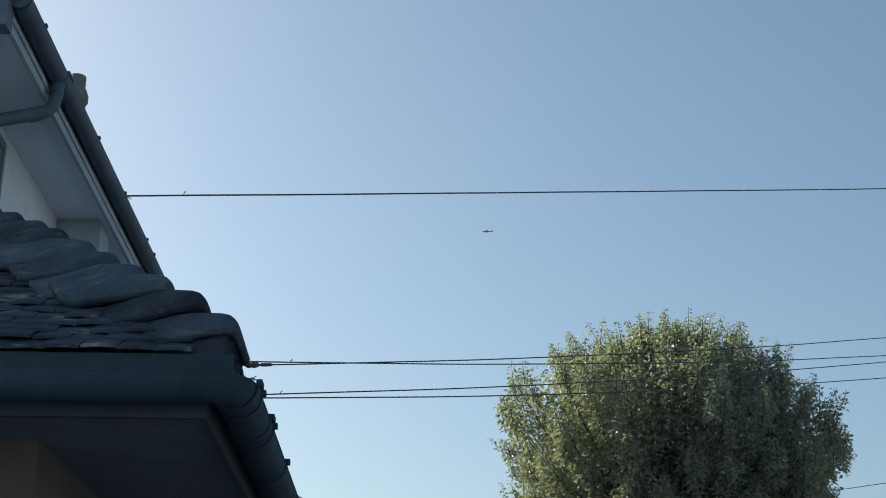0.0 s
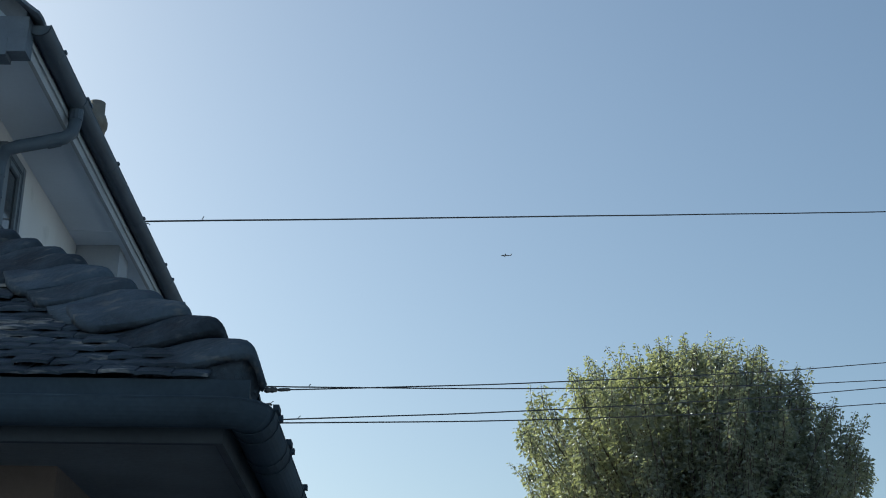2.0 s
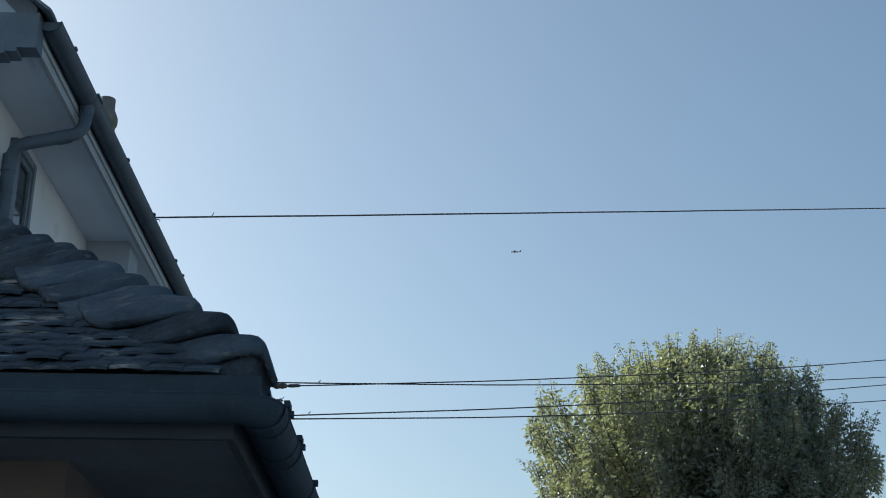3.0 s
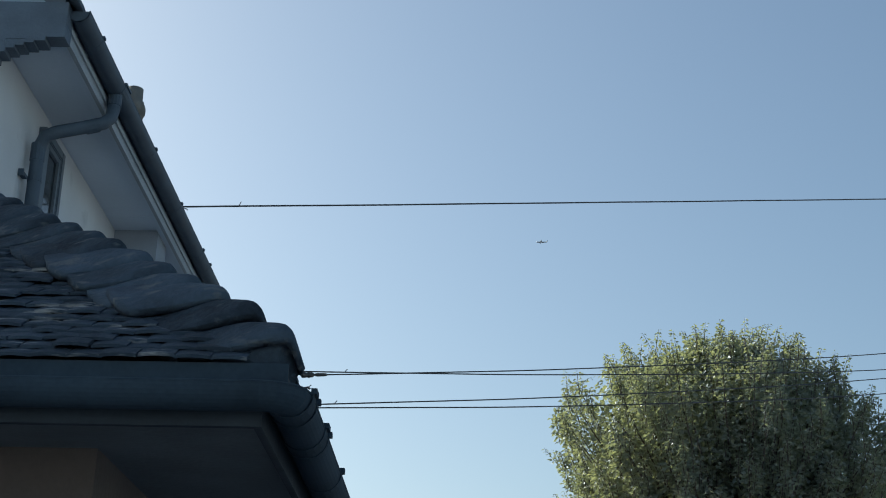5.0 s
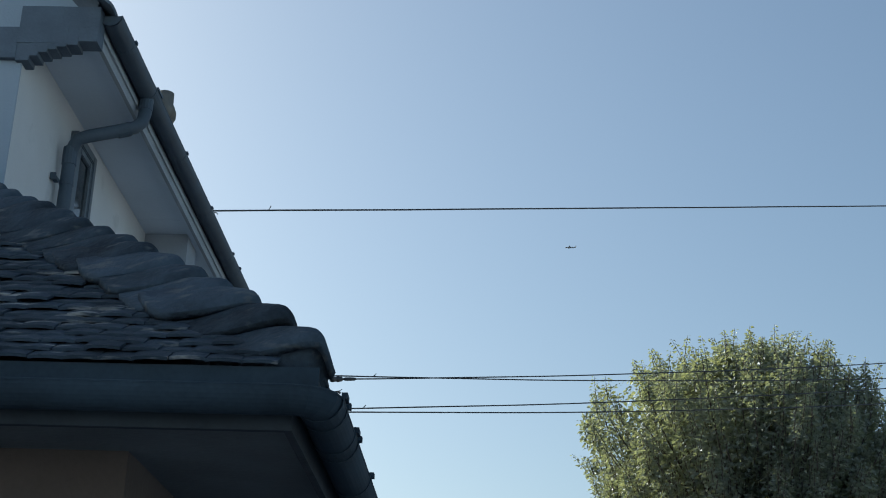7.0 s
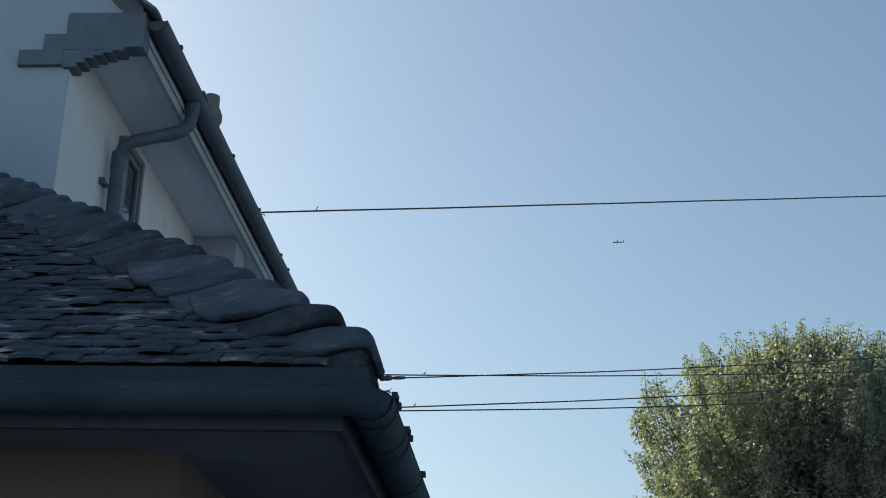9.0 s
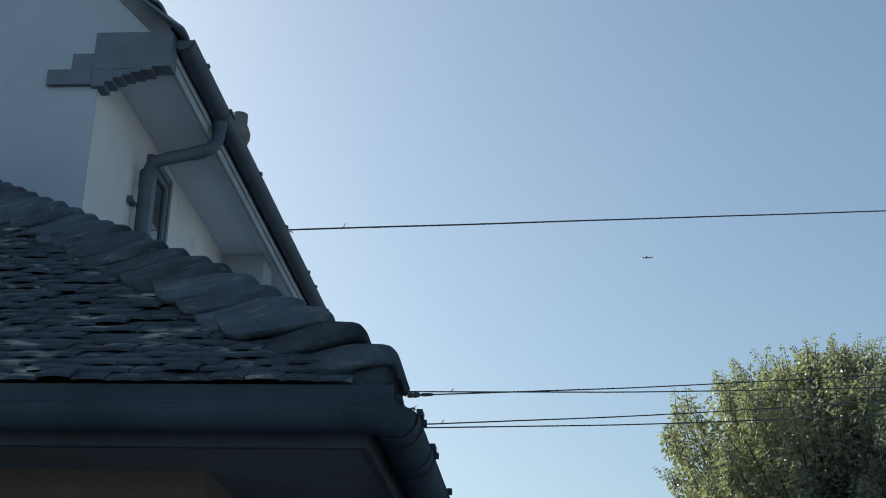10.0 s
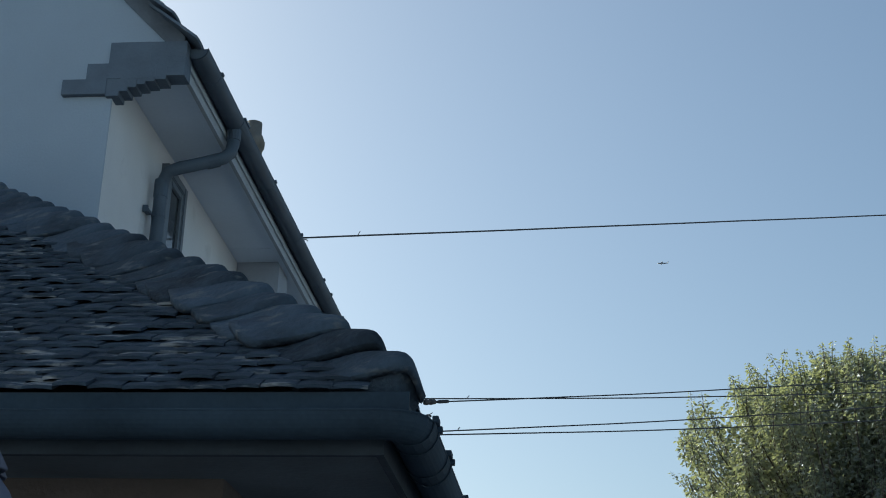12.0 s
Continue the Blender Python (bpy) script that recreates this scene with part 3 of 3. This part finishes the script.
PX, PY2 = 7.4, 16.46
_, upper = cable("cable", (-1.92, 8.956, 5.296), (0.778, 11.098, 6.27), (PX, PY2 - 0.1, 8.675), "thin black overhead cable tied to the house eaves", radius=0.006, ticks=(0.036,), tick=0.034)
_, wire_a = cable("cable", (-0.893, 8.606, 4.048), (0.831, 10.237, 4.587), (PX, PY2 - 0.1, 6.92), "thin black overhead cable with a strain clamp")
_, wire_b = cable("cable", (-1.007, 8.5, 4.037), (0.831, 10.243, 4.541), (PX, PY2 - 0.1, 6.645), "thin black overhead cable beside its twin", ticks=(0.03,))
_, wire_c = cable("cable", (-1.2, 8.2, 3.739), (0.648, 9.993, 4.298), (PX, PY2 - 0.1, 6.64), "thin black overhead cable, lower pair", ticks=(0.047,))
_, wire_d = cable("cable", (-1.2, 8.2, 3.727), (0.648, 9.996, 4.232), (PX, PY2 - 0.1, 6.43), "thin black overhead cable, lower pair, slightly slack")
cable("cable", (0.0, 27.6, 5.95), (8.8, 29.49, 7.49), (16.0, 31.0, 8.86), "thin black overhead cable behind the tree", radius=0.007)


def insulator(a, b, r, label):
    """A ribbed strain insulator between two points."""
    a, b = Vector(a), Vector(b)
    us = (0, 0.06, 0.12, 0.3, 0.34, 0.5, 0.54, 0.7, 0.74, 0.9, 0.96, 1)
    rs = (0.5, 0.9, 1, 1, 0.86, 0.86, 1, 1, 0.86, 0.86, 0.7, 0.4)
    bm = bmesh.new()
    tube(bm, [a.lerp(b, u) for u in us], [r * k for k in rs], 10)
    ob = part("strain_insulator", bm, INSULATOR, smooth=True)
    return tagged(ob, label, "insulator", group="cable fittings")


w0 = Vector((-0.893, 8.606, 4.048))
wd = (wire_a(0.02) - w0).normalized()
insulator(w0 - wd * 0.155, w0 - wd * 0.06, 0.018, "grey ribbed strain insulator on the cable")
grip = bmesh.new()
tube(grip, [w0 - wd * 0.062, w0 - wd * 0.03, w0 + wd * 0.03, w0 + wd * 0.05], [0.005, 0.012, 0.011, 0.004], 8)
tagged(part("cable_grip", grip, CABLE, smooth=True), "black tapered cable grip beside the insulator", "cable grip", group="cable fittings")
hook = bmesh.new()
tube(hook, [(WX + 0.001, 7.5, 4.01), (-1.6, 7.9, 4.0), Vector((-1.15, 8.33, 3.985)), w0 - wd * 0.14], 0.004, 6)
tagged(part("wall_stay", hook, STEEL), "thin steel stay wire from the house wall to the insulator", "wire", group="cable fittings")
for z in (4.037, 3.739, 3.727):
    s = bmesh.new()
    tube(s, [(WX + 0.001, 7.3, z - 0.05), (-1.9, 7.6, z - 0.03), ((-1.007, 8.5, z) if z > 4 else (-1.2, 8.2, z))], 0.0036, 6)
    tagged(part("cable_tail", s, CABLE), "black cable tail running to the house wall", "cable", group="cable fittings")
# small stay hook where the upper cable meets the gutter
hk = bmesh.new()
tube(hk, [(EX, 8.92, 5.24), (-1.96, 8.94, 5.27), (-2.3, 8.95, 5.29), (-1.895, 8.97, 5.29), (-1.888, 8.975, 5.28)], 0.004, 6)
tagged(part("eaves_hook", hk, STEEL), "small steel hook on the fascia holding the cable", "hook", group="cable fittings")
# clip standing on the corner of the extension's gutter
cl = bmesh.new()
tube(cl, [(-0.374, 3.24, 2.480), (-0.374, 3.24, 2.488), (-0.366, 3.24, 2.489), (-0.361, 3.24, 2.485)], 0.0026, 6)
tube(cl, [(-0.366, 3.24, 2.489), (-0.358, 3.24, 2.495)], 0.0009, 5)
part("gutter_clip", cl, INSULATOR, side_gutter)

pole = thing("utility_pole", (PX, PY2, 0), "dark creosoted wooden utility pole carrying cables", "utility pole")
bm = bmesh.new()
tube(bm, [(PX, PY2, -0.2), (PX, PY2, 4), (PX, PY2, 8.95)], [0.15, 0.13, 0.1], 14)
part("shaft", bm, POLE_WOOD, pole, smooth=True)
for z in (8.675, 6.92, 6.645, 6.43):
    boxpart("cable_bracket", (PX - 0.05, PX + 0.05, PY2 - 0.16, PY2 - 0.09, z - 0.03, z + 0.02), STEEL, pole)


# ---- unseen pale wall, added behind the camera to bounce sunlight ----
reflector = thing("bounce_wall", (3.0, -12.0, 0), "unseen plain pale wall added to bounce sunlight into the shade", "house")
boxpart("wall", (-9, 15, -12.3, -12.0, 0, 6.2), RENDER, reflector)


# ---- bungalow behind the main house, its hipped roof just clearing the gutter ----
bungalow = thing("bungalow", (-5.0, 25.0, 0), "low house with dark hipped tile roof behind the gutter line", "house")
boxpart("wall", (-9.6, 2.2, 21.0, 29.0, 0, 3.62), RENDER, bungalow)
bm = bmesh.new()
HR, HE, HP = 6.5, 3.55, 0.67   # ridge, eaves, pitch
run = (HR - HE) / HP
ridge = [bm.verts.new((x, 25.0, HR)) for x in (-9.9 + run, -2.3)]
eave = [bm.verts.new(p) for p in ((-9.9, 25 - run, HE), (-2.3 + run, 25 - run, HE), (-2.3 + run, 25 + run, HE), (-9.9, 25 + run, HE))]
bm.faces.new((eave[0], eave[1], ridge[1], ridge[0]))
bm.faces.new((eave[2], eave[3], ridge[0], ridge[1]))
bm.faces.new((eave[1], eave[2], ridge[1]))
bm.faces.new((eave[3], eave[0], ridge[0]))
bm.faces.new(eave)
part("roof", bm, TILE, bungalow, "dark hipped tile roof")
for end in ((-2.3 + run, 25 - run, HE), (-2.3 + run, 25 + run, HE)):
    bm = bmesh.new()
    tube(bm, [(-2.3, 25.0, HR + 0.02), end], 0.05, 8)
    part("hip_tiles", bm, BONNET_CLAY, bungalow, smooth=True)
bm = bmesh.new()
tube(bm, [(-9.9 + run, 25.0, HR + 0.02), (-2.28, 25.0, HR + 0.02)], 0.06, 8)
part("ridge_tiles", bm, BONNET_CLAY, bungalow, smooth=True)


# ---- tree ----
def build_tree(name, base, levels, seed, label, boughs=250, shoots=18, fill=80000):
    """A broad tree. levels: (height, reach towards -x, reach towards +x), from the crown's foot to its top."""
    r = random.Random(seed)
    npr = np.random.RandomState(seed)
    bx, by = base
    hs, lefts, rights = zip(*levels)
    z0, z1 = hs[0], hs[-1]
    wide = max(lefts)

    def reach(az, z):
        """The crown's radius at a height, uneven all round."""
        f = 0.5 + 0.5 * math.cos(az)
        size = float(np.interp(z, hs, lefts)) * (1 - f) + float(np.interp(z, hs, rights)) * f
        lump = noise.noise((math.cos(az) * 1.7, math.sin(az) * 1.7 + seed, z * 0.9)) * 0.11 + noise.noise((math.cos(az) * 5, math.sin(az) * 5 + seed, z * 2.6)) * 0.10
        return size * (0.97 + lump)

    tree = thing(name, (bx, by, 0), label, "tree")
    bm = bmesh.new()
    mid_z = z0 + (z1 - z0) * 0.45
    tube(bm, [(bx, by, -0.2), (bx + 0.05, by, 1.2), (bx - 0.03, by + 0.05, 2.6), (bx, by, mid_z)], [0.34, 0.27, 0.22, 0.12], 12)
    part("trunk", bm, BARK, tree, smooth=True)
    for k in range(18):
        az = k * 2.4
        end_z = mid_z + (z1 - mid_z) * (0.1 + 0.8 * ((k * 0.618) % 1))
        rr = reach(az, end_z) * 0.72
        start = Vector((bx, by, 2.2 + (mid_z - 2.3) * r.random()))
        end = Vector((bx + math.cos(az) * rr, by + math.sin(az) * rr, end_z))
        mid = start.lerp(end, 0.5) + Vector((r.uniform(-0.3, 0.3), r.uniform(-0.3, 0.3), -0.2))
        bm = bmesh.new()
        tube(bm, [start, start.lerp(mid, 0.5), mid, mid.lerp(end, 0.5) + Vector((0, 0, 0.1)), end], [0.09, 0.07, 0.05, 0.032, 0.012], 7)
        part("limb", bm, BARK, tree, smooth=True)
    P0, DX, S = [], [], []
    twigs = bmesh.new()

    def shoot(q0, way, length, leaves, spread, size):
        bend = Vector((r.gauss(0, 0.18), r.gauss(0, 0.18), 0))
        tube(twigs, [q0, q0 + way * length * 0.5 + bend * 0.03, q0 + (way + bend * 0.2) * length], [0.008, 0.006, 0.003], 4, closed=False)
        n = max(6, int(length * leaves))
        for k in range(n):
            u = (k + r.random()) / n
            at = q0 + (way + bend * 0.2 * u) * length * u
            ang = k * 2.4 + r.uniform(-0.5, 0.5)
            o = Vector((math.cos(ang), math.sin(ang), r.uniform(-0.8, 0.3))).normalized()
            P0.append((at + o * r.uniform(0.015, spread * (1.05 - 0.7 * u)))[:])
            DX.append(o[:])
            S.append(r.uniform(0.75, 1.2) * size * (1.0 - 0.3 * u))

    # leafy boughs that fan up and out from the heart of the crown, gaps between them at the rim
    heart = Vector((bx, by, z0 + (z1 - z0) * 0.3))
    for k in range(boughs):
        f = (k + r.random()) / boughs
        az = k * 2.39996 + r.uniform(-0.2, 0.2)
        z = z1 - 0.1 - (z1 - z0 - 0.5) * f ** 1.15
        rr = max(0.05, reach(az, z) - r.uniform(0.08, 0.3))
        tip = Vector((bx + math.cos(az) * rr, by + math.sin(az) * rr, z))
        root = heart + Vector((math.cos(az) * rr * 0.3, math.sin(az) * rr * 0.3, (z - heart.z) * 0.15))
        elbow = root.lerp(tip, 0.55) + Vector((math.cos(az), math.sin(az), -0.5)) * 0.28
        bow = lambda u: root * (1 - u) ** 2 + elbow * 2 * u * (1 - u) + tip * u * u
        tube(twigs, [bow(u / 6) for u in range(7)], [0.028, 0.024, 0.02, 0.016, 0.012, 0.009, 0.005], 5, closed=False)
        size = r.uniform(0.75, 1.2)
        for j in range(int(shoots * r.uniform(0.8, 1.2))):
            u = 1 - 0.66 * r.random() ** 1.25
            along = (bow(min(1, u + 0.05)) - bow(u - 0.05)).normalized()
            w = Vector((r.gauss(0, 1), r.gauss(0, 1), r.gauss(0, 1))).normalized() * r.random() ** 0.5
            q = bow(u) + w * (0.15 + 0.5 * (1 - u)) * size
            way = (along * 0.5 + w * 0.3 + Vector((0, 0, 0.8))).normalized()
            ln = r.uniform(0.24, 0.42)
            shoot(q - way * ln * 0.7, way, ln, r.uniform(66, 88), 0.12, 0.094)
        # the bough's own upright leaders
        for j in range(r.randint(1, 3) if z > z0 + (z1 - z0) * 0.3 else 1):
            way = (Vector((math.cos(az), math.sin(az), 0)) * r.uniform(0.1, 0.5) + Vector((r.gauss(0, 0.16), r.gauss(0, 0.16), 1))).normalized()
            ln = r.uniform(0.34, 0.6)
            q = tip + Vector((r.gauss(0, 0.12), r.gauss(0, 0.12), -0.12))
            shoot(q - way * ln * 0.35, way, ln, r.uniform(58, 76), 0.07, 0.088)
    part("twig_mass", twigs, BARK, tree)
    # fill leaves in the depth of the crown, added to block sunlight through it
    for k in range(fill):
        z = z0 + (z1 - z0 - 0.35) * r.random()
        az = r.uniform(0, 2 * math.pi)
        rr = (reach(az, z) - 0.7) * math.sqrt(r.random()) * 0.92
        if rr <= 0:
            continue
        q = Vector((bx + math.cos(az) * rr, by + math.sin(az) * rr, z))
        if noise.noise(q * 0.95) > 0.33:
            continue
        o = Vector((r.gauss(0, 1), r.gauss(0, 1), r.gauss(-0.3, 0.6))).normalized()
        P0.append(q[:])
        DX.append(o[:])
        S.append(r.uniform(0.09, 0.13))
    # extra leaves that close most of the crown's skin, added over its dark gaps
    for k in range(fill // 8):
        z = z0 + (z1 - z0 - 0.3) * r.random()
        az = r.uniform(0, 2 * math.pi)
        rr = (reach(az, z) - 0.34) * r.uniform(0.82, 1.0)
        if rr <= 0 or r.random() > rr / wide + 0.15:
            continue
        q = Vector((bx + math.cos(az) * rr, by + math.sin(az) * rr, z))
        if noise.noise(q * 1.1) > 0.22:
            continue
        o = Vector((math.cos(az) + r.gauss(0, 0.6), math.sin(az) + r.gauss(0, 0.6), r.gauss(-0.5, 0.4))).normalized()
        P0.append(q[:])
        DX.append(o[:])
        S.append(r.uniform(0.075, 0.115))
    P0, DX, S = np.array(P0), np.array(DX), np.array(S)
    rand = npr.normal(size=P0.shape) * 0.6 + np.array([0, 0, 0.7])
    side = np.cross(DX, rand)
    side /= np.linalg.norm(side, axis=1)[:, None] + 1e-9
    nor = np.cross(side, DX)
    # a leaf: stalk end, two shoulders, tip, folded along the midrib and drooping
    L, Wd = S[:, None], (S * npr.uniform(0.45, 0.72, len(S)))[:, None]
    a = P0
    b = P0 + DX * L * 0.42 + side * Wd * 0.5 + nor * L * 0.08
    cc = P0 + DX * L * 1.0 - nor * L * 0.18
    dd = P0 + DX * L * 0.42 - side * Wd * 0.5 + nor * L * 0.08
    e = P0 + DX * L * 0.5 - nor * L * 0.03
    V = np.stack([a, b, cc, dd, e], 1).reshape(-1, 3)
    idx = np.arange(len(P0)) * 5
    F = np.concatenate([np.stack([idx, idx + 1, idx + 4], 1), np.stack([idx + 1, idx + 2, idx + 4], 1), np.stack([idx + 2, idx + 3, idx + 4], 1), np.stack([idx + 3, idx, idx + 4], 1)])
    me = bpy.data.meshes.new("crown")
    me.from_pydata(V.tolist(), [], F.tolist())
    me.materials.append(LEAF)
    ob = new("crown", me)
    ob.parent = tree
    ob.matrix_parent_inverse = Matrix.Translation(tree.location).inverted()
    tagged(ob, "dense green leaves on upright shoots", kind="stuff")
    return tree


build_tree("tree", (4.72, 25.0), [(3.4, 1.3, 1.3), (4.4, 2.5, 2.5), (5.4, 2.9, 2.8), (6.3, 3.0, 2.75), (6.6, 3.15, 2.8), (6.9, 3.15, 2.95), (7.3, 3.35, 3.05), (7.75, 3.5, 2.85),
                                  (8.1, 3.4, 2.6), (8.42, 3.2, 2.15), (8.7, 2.85, 1.95), (9.03, 2.25, 1.65), (9.24, 1.5, 1.35), (9.46, 0.8, 0.6), (9.6, 0.2, 0.2)],
           7, "broad rounded green deciduous tree, sunlit on one flank")
build_tree("tree", (11.2, 31.0), [(2.6, 0.8, 0.8), (3.6, 1.7, 1.7), (4.8, 2.2, 2.2), (6.0, 1.9, 1.9), (6.8, 1.1, 1.1), (7.4, 0.2, 0.2)],
           11, "smaller green deciduous tree beside the broad one", boughs=60, shoots=18, fill=9000)

# ---- half-folded garden parasol ----
QX, QY, QZ = -1.215, 2.6, 2.2
parasol = thing("garden_parasol", (QX, QY, 0), "half-folded blue-grey canvas garden parasol with vented top", "parasol")
bm = bmesh.new()
tube(bm, [(QX, QY, 0.05), (QX, QY, 2.5)], 0.019, 12)
part("pole", bm, ALUMINIUM, parasol, smooth=True)
bm = bmesh.new()
tube(bm, [(QX, QY, 0.0), (QX, QY, 0.05), (QX, QY, 0.08), (QX, QY, 0.3)], [0.25, 0.25, 0.06, 0.03], 20)
part("base", bm, POLE_WOOD, parasol)


def gored(name, rings, label):
    """A pleated round of cloth: rings of (radius, height)."""
    bm = bmesh.new()
    n = 48
    layers = []
    for inner in (0.0, 0.004):
        layer = []
        for rr, z in rings:
            layer.append([bm.verts.new((QX + math.cos(2 * math.pi * k / n) * (rr - inner) * (1 - 0.16 * (0.5 - 0.5 * math.cos(8 * 2 * math.pi * k / n))),
                                        QY + math.sin(2 * math.pi * k / n) * (rr - inner) * (1 - 0.16 * (0.5 - 0.5 * math.cos(8 * 2 * math.pi * k / n))), z - inner)) for k in range(n)])
        layers.append(layer)
        for a, b in zip(layer, layer[1:]):
            for k in range(n):
                bm.faces.new((a[k], a[(k + 1) % n], b[(k + 1) % n], b[k]))
    for e in (0, -1):
        a, b = layers[0][e], layers[1][e]
        for k in range(n):
            bm.faces.new((a[k], a[(k + 1) % n], b[(k + 1) % n], b[k]))
    return part(name, bm, CANVAS, parasol, label, smooth=True)


gored("vent_cap", [(0.02, 2.47), (0.05, 2.36), (0.09, 2.27), (0.125, 2.21)], "pale canvas vent cap")
gored("canopy", [(0.06, 2.23), (0.11, 2.195), (0.135, 2.165), (0.19, 2.06), (0.25, 1.9), (0.30, 1.6), (0.33, 1.25)], "pleated canvas canopy")

# ---- distant airliner ----
AX, AY, AZ = 191.0, 3500.0, 1364.0
airliner = thing("airliner", (AX, AY, AZ), "small distant grey airliner against the sky", "airplane")
bm = bmesh.new()
tube(bm, [(AX - 14, AY, AZ - 0.4), (AX - 13, AY, AZ - 0.2), (AX - 10.5, AY, AZ), (AX + 6, AY, AZ), (AX + 11, AY, AZ + 0.7), (AX + 14, AY, AZ + 1.1)], [0.3, 1.1, 1.6, 1.6, 1.0, 0.3], 14)
part("fuselage", bm, PLANE, airliner, smooth=True)
for s in (1, -1):
    bm = bmesh.new()
    prism(bm, [(AX - 5, AY, AZ - 0.4), (AX + 0.5, AY, AZ - 0.4), (AX - 2.0, AY + s * 13, AZ + (3.6 if s == 1 else 0.2)), (AX - 3.4, AY + s * 13, AZ + (3.6 if s == 1 else 0.2))], (0, 0, 0.4))
    part("wing", bm, PLANE, airliner)
    bm = bmesh.new()
    prism(bm, [(AX + 10.5, AY, AZ + 0.7), (AX + 13, AY, AZ + 0.8), (AX + 14.2, AY + s * 4.8, AZ + 1.2), (AX + 13, AY + s * 4.8, AZ + 1.2)], (0, 0, 0.3))
    part("tailplane", bm, PLANE, airliner)
    bm = bmesh.new()
    tube(bm, [(AX - 5.5, AY + s * 4.5, AZ - 1.2), (AX - 2.5, AY + s * 4.5, AZ - 1.2)], [0.8, 0.6], 12)
    part("engine", bm, PLANE, airliner)
bm = bmesh.new()
prism(bm, [(AX + 9.5, AY - 0.2, AZ + 1.1), (AX + 13.5, AY - 0.2, AZ + 1.1), (AX + 15, AY - 0.2, AZ + 5.4), (AX + 13.2, AY - 0.2, AZ + 5.4)], (0, 0.4, 0))
part("tail_fin", bm, PLANE, airliner)
